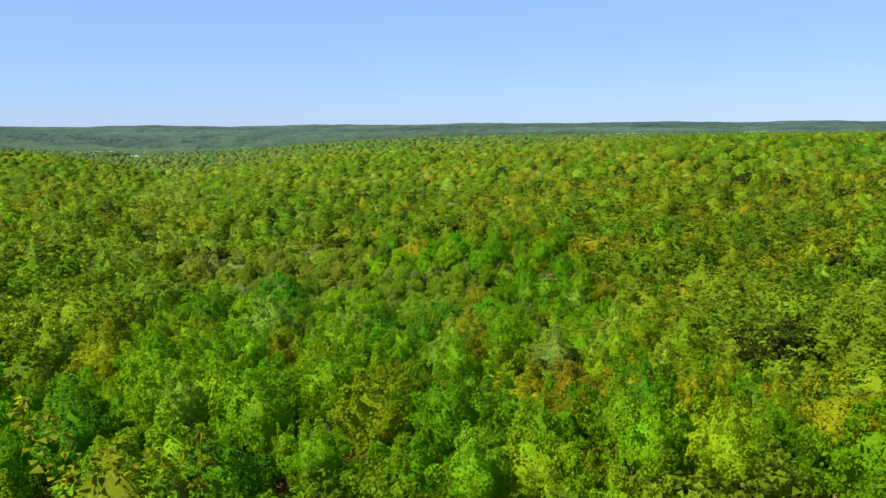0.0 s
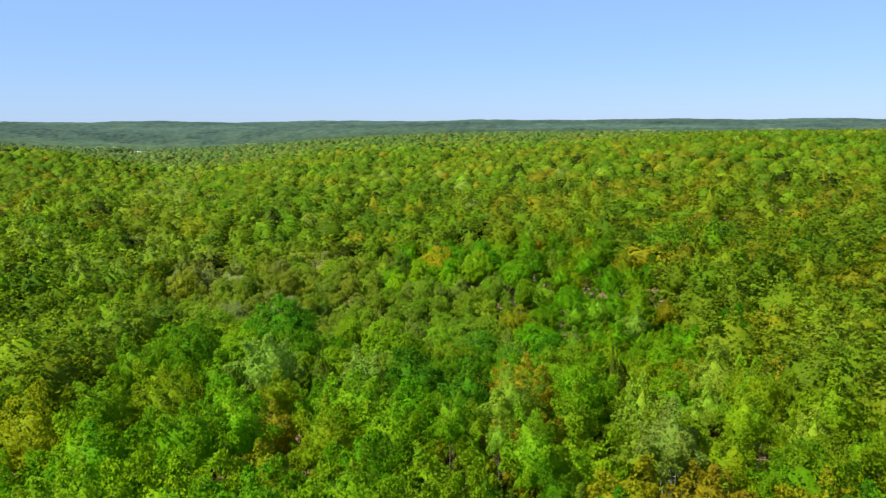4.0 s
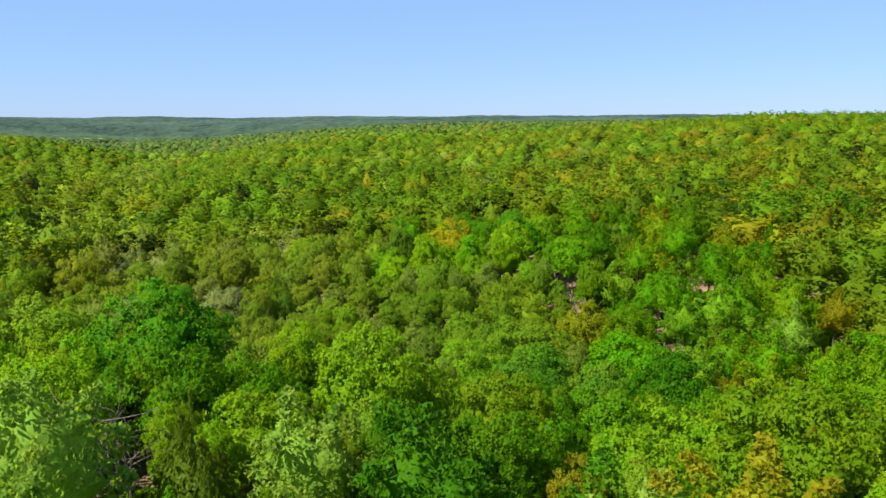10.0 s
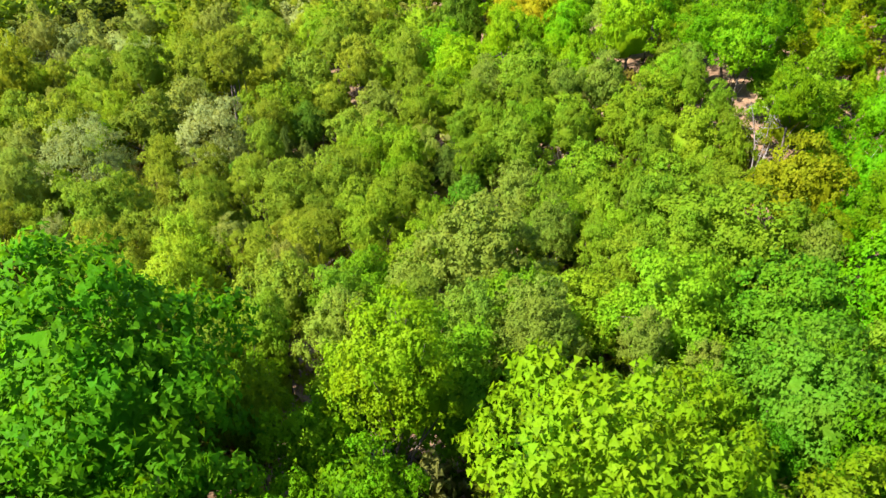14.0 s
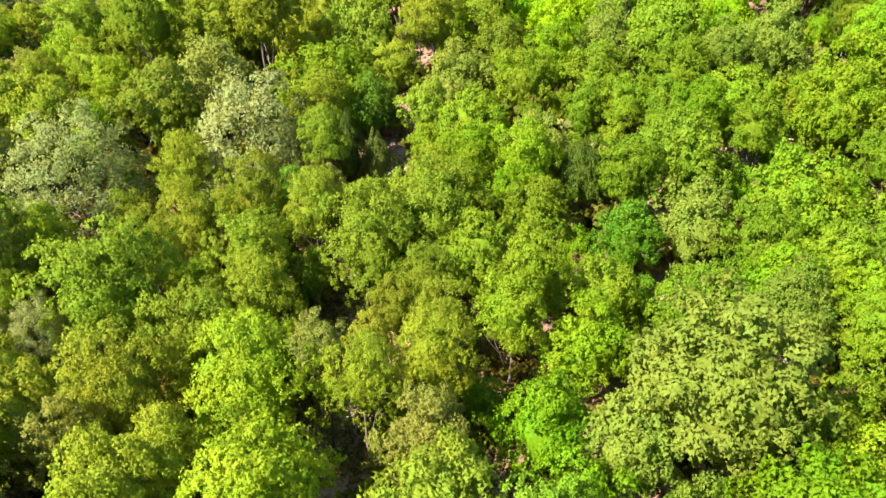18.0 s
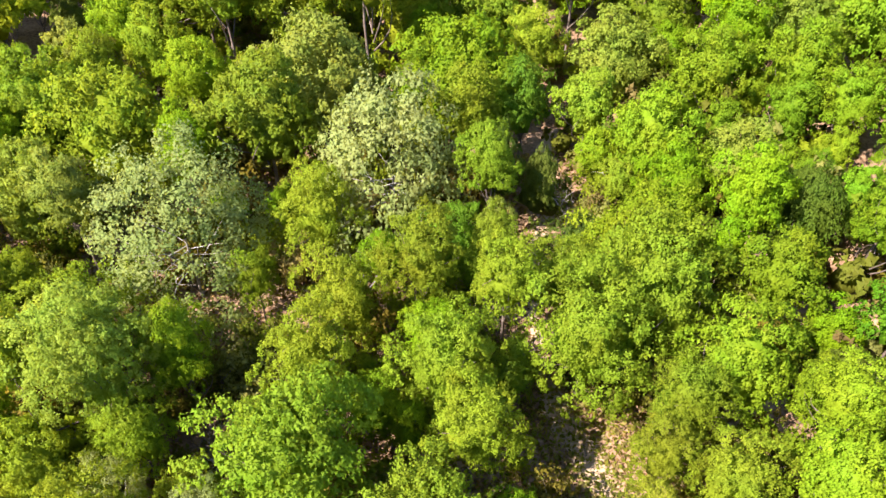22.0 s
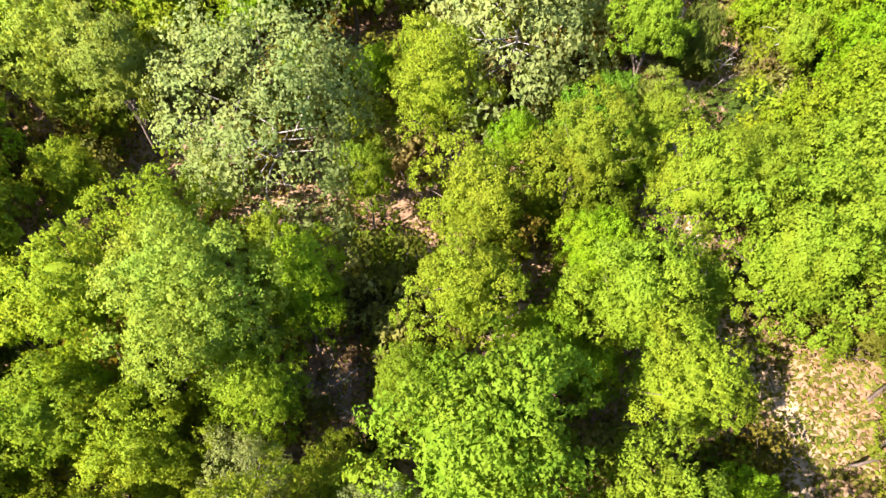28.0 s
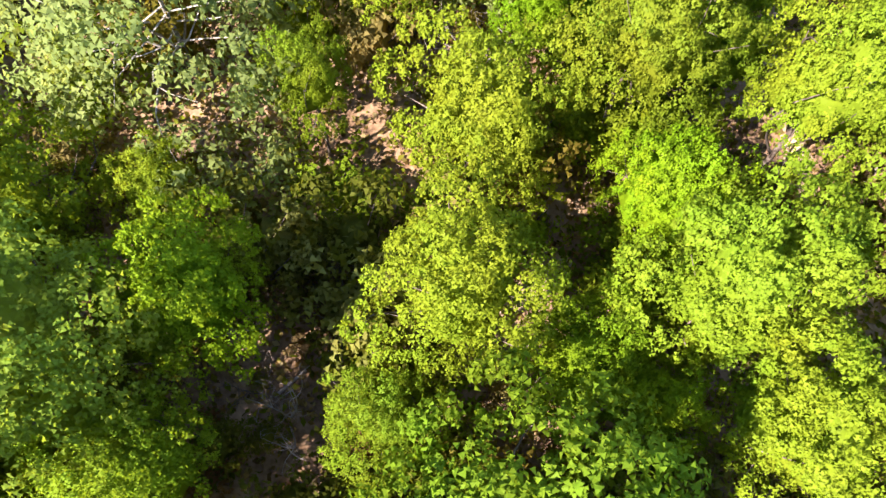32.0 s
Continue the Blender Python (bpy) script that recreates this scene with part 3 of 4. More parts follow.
# wood"s edge
STANDS.append(("maple_tree", [(-38.4, 204.2, 3.4, 13.0), (-34.0, 203.5, 2.4, 13.0), (-37.5, 196.1, 1.9, 13.0)]))
STANDS.append(("oak_tree", [(-48.4, 215.1, 4.3, 12.5), (-46.2, 205.4, 3.8, 13.0)]))
STANDS.append(("hickory_tree", [(-55.9, 214.3, 3.6, 12.0), (-52.5, 205.6, 3.0, 12.5), (-9.8, 236.7, 5.3, 11.0), (-2.0, 233.5, 4.6, 11.0), (-5.2, 217.7, 3.8, 12.0), (-9.9, 215.7, 3.3, 11.0), (-17.4, 213.8, 2.6, 8.0), (-39.1, 235.9, 4.8, 11.0)]))
STANDS.append(("pale_oak_tree", [(-39.1, 209.8, 2.6, 12.0), (-28.8, 210.3, 2.8, 11.0), (-32.8, 196.7, 2.6, 13.5), (-20.4, 195.6, 2.9, 14.0), (-45.2, 195.9, 2.5, 13.5), (-6.0, 233.0, 2.5, 7.0), (-13.0, 198.7, 2.0, 12.0)]))
STANDS.append(("willow_tree", [(-28.1, 203.7, 2.3, 12.0), (-24.5, 199.0, 2.8, 13.0)]))
STANDS.append(("budding_oak_tree", [(-15.2, 208.9, 4.4, 9.0), (-3.1, 247.6, 4.2, 11.0), (3.2, 243.4, 4.0, 11.0)]))
# slope
STANDS.append(("elm_tree", [(-41.0, 182.5, 7.6, 18.5)]))
STANDS.append(("hickory_tree", [(-28.7, 187.3, 3.5, 16.0), (-0.3, 219.9, 7.6, 13.0)]))
STANDS.append(("pale_oak_tree", [(-20.3, 199.0, 3.2, 14.0), (-62.3, 258.7, 6.9, 13.0), (19.3, 251.2, 7.3, 13.0), (26.2, 281.9, 6.8, 13.0), (-32.0, 314.7, 7.7, 14.0), (-100.4, 278.0, 7.9, 13.0)]))
STANDS.append(("oak_tree", [(12.7, 210.9, 7.4, 13.0), (-50.1, 261.0, 6.0, 12.0)]))
STANDS.append(("budding_oak_tree", [(0.2, 251.4, 5.5, 11.0), (30.0, 266.7, 7.7, 13.0), (-59.5, 359.8, 8.6, 13.0)]))
STANDS.append(("elm_tree", [(55.2, 266.7, 6.6, 14.0)]))
# hilltop woods
STANDS.append(("oak_tree", [(-59.3, 194.8, 11.7, 18.0), (-95.8, 225.2, 14.2, 18.0), (-12.3, 62.4, 3.0, 18.0), (34.8, 76.5, 3.0, 16.0)]))
STANDS.append(("elm_tree", [(-74.9, 209.2, 7.0, 18.0), (60.3, 210.8, 7.7, 15.0), (-41.8, 78.2, 7.4, 18.0), (-13.7, 153.4, 6.0, 17.0)]))
STANDS.append(("pale_oak_tree", [(89.7, 248.2, 10.2, 14.0), (19.7, 138.5, 6.3, 16.0), (28.8, 137.8, 3.8, 15.0), (-2.4, 113.9, 2.0, 16.0), (-23.6, 213.5, 6.0, 15.0), (17.6, 123.1, 8.2, 16.0), (-31.4, 82.6, 3.9, 18.0), (112.2, 244.4, 13.1, 14.0), (27.8, 60.6, 2.4, 16.0)]))
STANDS.append(("maple_tree", [(-7.6, 118.2, 3.3, 18.0), (-21.0, 131.1, 5.5, 18.0), (-33.1, 121.3, 4.8, 18.0), (-22.4, 82.8, 6.2, 18.0), (1.6, 61.8, 4.5, 18.0), (18.9, 80.6, 4.5, 17.0)]))
STANDS.append(("hickory_tree", [(13.6, 162.8, 9.8, 17.0), (-19.7, 179.3, 8.5, 17.0), (48.3, 231.7, 10.0, 14.0), (-29.7, 61.0, 3.9, 18.0)]))
STANDS.append(("budding_oak_tree", [(-44.2, 128.7, 4.8, 18.0), (-31.9, 137.1, 3.1, 16.0), (37.1, 168.3, 4.3, 13.0), (32.1, 95.3, 3.0, 15.0), (89.6, 163.7, 7.6, 14.0)]))
STANDS.append(("cedar_tree", [(53.1, 129.8, 2.8, 13.0), (53.0, 110.4, 2.6, 13.0)]))

g = np.random.default_rng(33)
for kind, stand in STANDS:
    for x, y, r, h in stand:
        r = min(r, 7.6)
        TREES.append((x, y, r))
        plant(kind, x, y, r, h, grade_at(x, y), g)

# trees between them along the flight and round the clearing
g = np.random.default_rng(21)
GLADES = ((-64.3, 231, 2.8), (-65.3, 227.5, 2.0), (-66, 235, 1.4), (-56.6, 231.7, 1.3), (-44.5, 227.5, 2.6), (-44, 224, 2.2), (-45.5, 221, 1.8), (-45.5, 249.5, 2.2), (-43.5, 253.5, 2.2), (-79, 232, 1.6), (-21.4, 230.9, 1.4), (-27.2, 240.5, 1.4), (-33.8, 231, 1.3), (-28.6, 215.1, 1.4), (-3.3, 251.5, 2.2), (4.8, 249, 2.2), (1.3, 263, 1.8), (-22.4, 278.2, 1.8), (-56.6, 206, 2.0), (-37.2, 159.2, 3.2))


def open_ground(x, y, r):
    """Whether a tree of that radius leaves the glades and the trail free."""
    if 219 < y < 262 and abs(x - np.interp(y, (219, 224, 231, 242, 250, 262), (-45, -43.4, -45, -45.5, -43.5, -41))) < 0.7 + r * 0.85:
        return False
    return not any((x - a) ** 2 + (y - b) ** 2 < (c + r * 0.9) ** 2 for a, b, c in GLADES)


for _ in range(16000):
    x, y = g.uniform(-105, 48), g.uniform(58, 312)
    if not (-58 < x < 42 or y > 205) or (y < 110 and abs(x) > 20 + 0.5 * y):
        continue
    low = 212 < y < 266 and -92 < x < 5
    r = g.uniform(2.2, 3.6) if low else g.uniform(4.0, 6.6) if y < 215 else g.uniform(3.6, 6.4)
    if clear(x, y, r, 0.78) and open_ground(x, y, r):
        TREES.append((x, y, r))
        plant(mix_at(x, y, g), x, y, r * (1.06 if y > 212 else 1.14), g.uniform(9, 12) if low else g.uniform(11, 14) if 160 < y < 215 else g.uniform(12.5, 19), grade_at(x, y), g)


# low trees about the willow
own = np.random.default_rng(61)
for kind, x, y, r, h in (("hickory_tree", -68.0, 225.6, 2.2, 9.0), ("hickory_tree", -72.2, 223.2, 2.9, 9.0), ("oak_tree", -75.4, 225.6, 2.2, 8.5)):
    plant(kind, x, y, r, h, "fine", own)

# young trees in the gaps that are left
for _ in range(9000):
    x, y = g.uniform(-95, 46), g.uniform(62, 312)
    if x < -62 and y < 205:
        continue
    low = 212 < y < 268 and x < 5
    r = g.uniform(1.2, 2.1) if low else g.uniform(1.8, 2.7)
    if not clear(x, y, r, 0.74) or not open_ground(x, y, r):
        continue
    TREES.append((x, y, r))
    plant(mix_at(x, y, g), x, y, r * 1.12, g.uniform(5, 8) if low else g.uniform(8.5, 11.5) if y > 150 else g.uniform(10, 13), grade_at(x, y), g)


def woods(name, label, spots, shapes, material):
    """Many far trees as one body of woods, each with its own tint."""
    vs, fs, ss, sm, tints, ps, count = [], [], [], [], [], [], 0
    gg = np.random.default_rng(len(spots))
    for x, y, r, h, tint in spots:
        v, f, s, smooth, puff = shapes[gg.integers(len(shapes))]
        a = gg.uniform(0, 6.28)
        ca, sa = math.cos(a) * r / 4.5, math.sin(a) * r / 4.5
        vs.append(np.stack([v[:, 0] * ca - v[:, 1] * sa + x, v[:, 0] * sa + v[:, 1] * ca + y, v[:, 2] * h / 17], 1))
        ca, sa = math.cos(a), math.sin(a)
        ps.append(np.stack([puff[:, 0] * ca - puff[:, 1] * sa, puff[:, 0] * sa + puff[:, 1] * ca, puff[:, 2]], 1))
        fs.append(f + count)
        ss.append(s)
        sm.append(smooth)
        tints.append(np.broadcast_to((*tint, 1.0), (len(v), 4)))
        count += len(v)
    v = np.concatenate(vs)
    feet = ground_z(np.array([p[0] for p in spots]), np.array([p[1] for p in spots]))
    v[:, 2] += np.repeat(feet, [len(t) for t in tints])
    me = raw_mesh(name, v, np.concatenate(fs), np.concatenate(ss), material, np.concatenate(sm), np.concatenate(ps))
    at = me.attributes.new("tint", "FLOAT_COLOR", "POINT")
    at.data.foreach_set("color", np.concatenate(tints).astype(np.float32).ravel())
    return tagged(new(name, me), label, "woods", kind="stuff")


def crowns(n, bumps, leaves, leaf, core=ICO1, swell=0.2, shell=0.8, loose=0.3):
    out = []
    for k in range(n):
        v, f, s, smooth, _, puff = dome_shape(4.5, 11.5, bumps + k % 4, leaves, leaf, 400 + k, core, swell, shell=shell, loose=loose)
        out.append((v + (0, 0, 10.0), f, s, smooth, puff))
    return out


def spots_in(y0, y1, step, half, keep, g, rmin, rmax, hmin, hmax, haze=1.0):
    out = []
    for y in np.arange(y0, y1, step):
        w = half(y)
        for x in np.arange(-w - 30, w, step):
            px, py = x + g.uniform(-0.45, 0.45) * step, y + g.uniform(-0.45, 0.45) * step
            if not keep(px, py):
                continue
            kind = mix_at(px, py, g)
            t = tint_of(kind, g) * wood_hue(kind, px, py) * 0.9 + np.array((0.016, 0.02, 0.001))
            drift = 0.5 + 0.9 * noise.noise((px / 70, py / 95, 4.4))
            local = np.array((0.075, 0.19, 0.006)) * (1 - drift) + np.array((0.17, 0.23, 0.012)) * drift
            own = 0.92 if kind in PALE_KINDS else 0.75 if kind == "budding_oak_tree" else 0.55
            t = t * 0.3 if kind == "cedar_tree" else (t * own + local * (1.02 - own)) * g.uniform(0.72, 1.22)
            # distance haze painted into the leaf tint: bluer and greyer the farther off
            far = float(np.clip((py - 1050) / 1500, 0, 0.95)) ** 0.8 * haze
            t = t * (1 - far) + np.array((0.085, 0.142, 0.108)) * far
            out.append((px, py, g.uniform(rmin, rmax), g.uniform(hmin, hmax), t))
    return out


g = np.random.default_rng(5)
single = np.array([(a, b) for a, b, _ in TREES])
reach = np.array([c for _, _, c in TREES])


def off_single(x, y):
    if (-100 < x < 44 and 208 < y < 309) or (-55 < x < 39 and 112 < y < 209):
        return False
    return bool((np.hypot(single[:, 0] - x, single[:, 1] - y) > 0.56 * (reach + 5.2)).all())


def off_farm(x, y):
    return ((x + 688) / 45) ** 2 + ((y - 1690) / 90) ** 2 > 1


woods("near_woods", "mixed green spring woods beside the flight", spots_in(50, 215, 9.6, lambda y: 0.62 * y + 45, off_single, g, 5.0, 8.0, 13.0, 19), crowns(7, 30, 1500, 0.45, ICO2, swell=0.33, shell=0.75, loose=0.22), LEAF_WOODS)
woods("slope_woods", "mixed green spring woods on the slopes beside the valley", spots_in(215, 340, 10.2, lambda y: 0.62 * y + 50, off_single, g, 5.2, 8.8, 13.0, 19), crowns(9, 26, 900, 0.58, ICO2, swell=0.32, shell=0.78, loose=0.2), LEAF_WOODS)
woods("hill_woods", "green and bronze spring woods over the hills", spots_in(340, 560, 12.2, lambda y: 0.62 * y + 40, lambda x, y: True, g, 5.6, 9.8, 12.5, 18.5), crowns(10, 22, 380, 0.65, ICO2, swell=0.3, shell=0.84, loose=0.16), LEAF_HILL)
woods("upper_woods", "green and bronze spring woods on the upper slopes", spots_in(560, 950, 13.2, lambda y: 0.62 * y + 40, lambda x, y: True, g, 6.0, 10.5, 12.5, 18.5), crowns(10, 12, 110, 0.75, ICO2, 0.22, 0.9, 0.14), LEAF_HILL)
woods("distant_woods", "green woods over the distant hills with haze in their tint", spots_in(950, 1750, 13.5, lambda y: 0.62 * y + 30, off_farm, g, 6.4, 9.5, 13.5, 18), crowns(8, 8, 24, 1.4, CAP, 0.2, 0.94), LEAF_FAR)


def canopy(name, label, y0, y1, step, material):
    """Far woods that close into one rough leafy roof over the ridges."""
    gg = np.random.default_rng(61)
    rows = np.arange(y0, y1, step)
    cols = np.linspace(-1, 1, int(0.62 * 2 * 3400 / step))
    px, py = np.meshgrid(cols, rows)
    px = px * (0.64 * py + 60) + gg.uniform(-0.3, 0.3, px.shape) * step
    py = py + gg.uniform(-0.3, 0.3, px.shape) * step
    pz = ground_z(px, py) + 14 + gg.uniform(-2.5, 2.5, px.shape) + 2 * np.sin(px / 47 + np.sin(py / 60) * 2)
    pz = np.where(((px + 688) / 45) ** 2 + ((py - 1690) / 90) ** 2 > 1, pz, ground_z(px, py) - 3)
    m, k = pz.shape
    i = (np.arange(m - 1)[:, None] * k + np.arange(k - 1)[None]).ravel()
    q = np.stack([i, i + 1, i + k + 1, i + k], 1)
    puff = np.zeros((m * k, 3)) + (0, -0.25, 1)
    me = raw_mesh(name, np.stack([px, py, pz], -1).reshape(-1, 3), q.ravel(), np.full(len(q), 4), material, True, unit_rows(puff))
    # the same aerial haze put into the roof's colour, growing with distance
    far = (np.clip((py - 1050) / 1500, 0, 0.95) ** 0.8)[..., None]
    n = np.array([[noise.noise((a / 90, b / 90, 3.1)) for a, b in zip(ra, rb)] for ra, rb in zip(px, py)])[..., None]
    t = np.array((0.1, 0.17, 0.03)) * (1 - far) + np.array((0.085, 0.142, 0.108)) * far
    # broad tint bands stand in for the shading of hazy ridges
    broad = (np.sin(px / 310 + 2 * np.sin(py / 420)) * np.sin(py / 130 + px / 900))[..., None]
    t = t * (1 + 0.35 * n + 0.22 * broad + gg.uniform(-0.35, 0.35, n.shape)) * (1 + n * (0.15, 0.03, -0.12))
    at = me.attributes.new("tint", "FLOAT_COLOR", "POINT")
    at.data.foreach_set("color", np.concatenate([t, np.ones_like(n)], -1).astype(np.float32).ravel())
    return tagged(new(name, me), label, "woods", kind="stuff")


canopy("horizon_woods", "woods on the farthest ridges with blue-green haze in their tint", 1740, 4850, 15, LEAF_FAR)


g = np.random.default_rng(9)
outer = spots_in(-160, 420, 9.5, lambda y: 330, lambda x, y: abs(x + 15) > 0.62 * max(y, 0) + 62 or y < 46, g, 6.2, 8.8, 12, 19)
woods("outer_woods", "spring woods closing round the flight on all sides", outer, crowns(6, 7, 60, 1.3, CAP, 0.28, 0.9), LEAF_HILL)

# ---- trail, glades and bare wood on the valley floor ----
def ribbon(name, way, widths, material, label, lift=0.1):
    """A worn strip along the ground with ragged edges, laid a hand's breadth into the litter."""
    gg = np.random.default_rng(len(way) * 7 + 1)
    way, widths = np.array(way, float), np.array(widths, float)
    n = 14 * (len(way) - 1)
    s = np.linspace(0, len(way) - 1, n)
    cx, cy, w = (np.interp(s, range(len(way)), v) for v in (way[:, 0], way[:, 1], widths))
    cx, cy = (np.convolve(np.pad(v, 6, "edge"), np.ones(13) / 13, "valid") for v in (cx, cy))
    d = np.stack([np.gradient(cx), np.gradient(cy)], 1)
    d /= np.linalg.norm(d, axis=1, keepdims=True)
    across = np.linspace(-1, 1, 7)
    px = cx[:, None] - d[:, 1:2] * across * (w[:, None] * (1 + 0.14 * gg.normal(size=(n, 1)).clip(-1, 1)))
    py = cy[:, None] + d[:, :1] * across * (w[:, None] * (1 + 0.14 * gg.normal(size=(n, 1)).clip(-1, 1)))
    pz = ground_z(px, py) + lift - 0.3 * np.abs(across) ** 3
    i = (np.arange(n - 1)[:, None] * 7 + np.arange(6)[None]).ravel()
    q = np.stack([i, i + 1, i + 8, i + 7], 1)
    return tagged(new(name, raw_mesh(name, np.stack([px, py, pz], -1).reshape(-1, 3), q.ravel(), np.full(len(q), 4), material)), label, "trail", kind="structure")


ribbon("trail", [(-41, 262), (-43.2, 257.5), (-42.8, 253.4), (-43.9, 249.1), (-45.5, 242.5), (-45.6, 237.5), (-45.5, 234.5), (-45, 230.8), (-44, 228.2), (-43.2, 226.2), (-43.5, 224), (-45, 219)], [0.6, 1.2, 1.4, 1.0, 0.6, 0.7, 1.0, 1.5, 1.6, 1.5, 1.2, 0.8], DIRT, "narrow tan dirt trail worn through the undergrowth")
ribbon("trail_upper", [(18, 289), (8, 274), (1.3, 263.6), (-3.1, 251.5), (-8, 244)], [0.9, 1.3, 1.5, 1.3, 0.6], DIRT, "pale dirt track climbing out of the valley")
ribbon("dirt_patch", [(-58.2, 230.8), (-56.6, 231.9), (-55, 233)], [0.5, 1.0, 0.5], DIRT, "bare tan earth showing between the trees")


def limb_tree(height, spread, seed, stems, thick, droop=0.0):
    """Bare limbs, stem by stem: each a list of bent, tapering branches and twigs."""
    gg = np.random.default_rng(seed)
    out = []
    for k in range(stems):
        a = k * 2.4 + gg.uniform(0, 0.8)
        foot = np.array((0.1 * math.cos(a), 0.1 * math.sin(a), -0.2)) * (1 if stems > 1 else 0.2)
        tip = np.array((spread * gg.uniform(0.4, 1) * math.cos(a), spread * gg.uniform(0.4, 1) * math.sin(a), height * gg.uniform(0.65, 1)))
        main = bent(foot, tip, gg, 0.08, 7)
        limbs = [(main, np.linspace(thick, thick * 0.15, 7))]
        for _ in range(7):
            j = int(gg.integers(2, 6))
            way = gg.normal(size=3) * (1, 1, 0.5) + (0, 0, 0.5 - droop)
            end = main[j] + way / np.linalg.norm(way) * height * gg.uniform(0.15, 0.38)
            arm = bent(main[j], end, gg, 0.12, 5)
            limbs.append((arm, np.linspace(thick * 0.4, thick * 0.08, 5)))
            for _ in range(4):
                i = int(gg.integers(1, 5))
                way = gg.normal(size=3) + (0, 0, 0.35 - droop)
                limbs.append((bent(arm[i], arm[i] + way / np.linalg.norm(way) * height * gg.uniform(0.06, 0.16), gg, 0.1, 4), np.linspace(thick * 0.15, thick * 0.04, 4)))
        out.append(limbs)
    return out


def bare_tree(name, label, category, x, y, height, spread, seed, stems, thick, material=GREY_WOOD, droop=0.0):
    root = new(name)
    root.location = (x, y, float(ground_z(x, y)))
    for limbs in limb_tree(height, spread, seed, stems, thick, droop):
        ob = new("stem", limbs_mesh("stem", limbs, material, 5))
        ob.parent = root
    return tagged(root, label, category)


bare_tree("dead_tree", "leaning grey dead tree with bare forked limbs", "dead tree", -41.8, 247.8, 5.5, 3.2, 1, 2, 0.07)
bare_tree("dead_tree", "bleached dead treetop with bare spreading limbs", "dead tree", 18, 229, 13, 4.5, 2, 3, 0.13)
bare_tree("dead_tree", "standing dead trunk with broken bare limbs", "dead tree", -36.5, 158.5, 13.5, 2.2, 3, 4, 0.12, BARK)
bare_tree("dead_tree", "standing dead trunk with broken bare limbs", "dead tree", -38.6, 160.6, 13, 2.2, 4, 4, 0.11, BARK)
bare_tree("dead_tree", "thin bare grey tree not yet in leaf", "dead tree", 12.2, 245.9, 12, 2.5, 5, 3, 0.1)
bare_tree("bare_shrub", "bare grey-brown shrub with many thin twigs", "shrub", -57.9, 241.6, 4.0, 2.2, 6, 6, 0.045)
bare_tree("bare_shrub", "bare pinkish-grey brush pile beside the trail", "shrub", -38.7, 230.6, 2.2, 1.8, 7, 7, 0.04, droop=0.3)
bare_tree("bare_shrub", "leafless twiggy shrub in the shaded gap", "shrub", -63.4, 232.4, 2.6, 1.5, 8, 4, 0.04)
bare_tree("bare_shrub", "leafless twiggy shrub in the shaded gap", "shrub", -65.4, 227.4, 3.2, 1.4, 9, 3, 0.045)
bare_tree("bare_shrub", "bare grey shrub among green saplings", "shrub", -26.5, 265.5, 6.5, 3.0, 10, 6, 0.07)
bare_tree("bare_shrub", "bare grey shrub among green saplings", "shrub", -17.4, 218, 7.0, 3.0, 11, 5, 0.07)
bare_tree("bare_shrub", "bare pale twigs by a shaded glade", "shrub", -51, 236.7, 3.0, 1.6, 12, 4, 0.04)

for k, (x, y, tall) in enumerate(((-64.2, 232.2, 2.2), (-65.6, 231.2, 1.6), (-63.4, 233.8, 1.8), (-63.0, 230.2, 1.5), (-66.2, 228.4, 2.0), (-43.6, 221.6, 1.6), (-46.6, 235.6, 1.8))):
    bare_tree("bare_shrub", "leafless brown thicket in the shade of a glade", "shrub", x, y, tall, 1.5, 20 + k, 6, 0.03, BARK, 0.2)

for k, (x, y, long, a, r) in enumerate(((-64.6, 229.2, 3.2, 0.7, 0.06), (-63.2, 231.2, 2.6, 0.5, 0.05), (-43.8, 228.3, 1.4, 1.6, 0.08), (-56.2, 232.2, 1.3, 0.1, 0.05), (-77.5, 229.5, 3.0, 2.2, 0.07), (-42.6, 236.2, 4.4, 0.8, 0.1))):
    dx, dy = math.cos(a) * long / 2, math.sin(a) * long / 2
    gg = np.random.default_rng(k)
    ends = [(x - dx, y - dy, float(ground_z(x - dx, y - dy)) + r * 0.7), (x + dx, y + dy, float(ground_z(x + dx, y + dy)) + r * 0.7)]
    log = new("fallen_log", limbs_mesh("fallen_log", [(bent(*ends, gg, 0.02, 6), np.linspace(r, r * 0.6, 6))], GREY_WOOD if k != 2 else BARK, 8))
    tagged(log, "weathered fallen log lying on the leaf litter", "log")

# ---- saplings and shrubs under the trees ----
SHRUBS, BUSHES = [], []
for k in range(4):
    v, f, s, smooth, cen, puff = crown_shape(1.0, 1.1, 12, 130, 10, 0.09, ICO1, 900 + k, folded=False, tuft=0.2, fill=0, heart=0.4, low=-0.7)
    bush = crown_shape(1.0, 1.1, 10, 30, 8, 0.24, ICO1, 930 + k, folded=False, tuft=0.24, fill=0, heart=0.5, low=-0.7)
    BUSHES.append((bush[0] + (0, 0, 0.95), *bush[1:4], bush[5]))
    SHRUBS.append((raw_mesh("leaves", v + (0, 0, 0.95), f, s, LEAF, smooth, puff), limbs_mesh("stem", [(bent((0, 0, -0.15), c + (0, 0, 0.95), np.random.default_rng(k), 0.1, 4), np.linspace(0.03, 0.01, 4)) for c in cen[::2]], BARK, 4)))
SHRUB_TINTS = ((0.17, 0.15, 0.02), (0.13, 0.2, 0.01), (0.18, 0.26, 0.012), (0.2, 0.17, 0.05), (0.11, 0.13, 0.015), (0.2, 0.22, 0.05))
g = np.random.default_rng(77)
made = 0
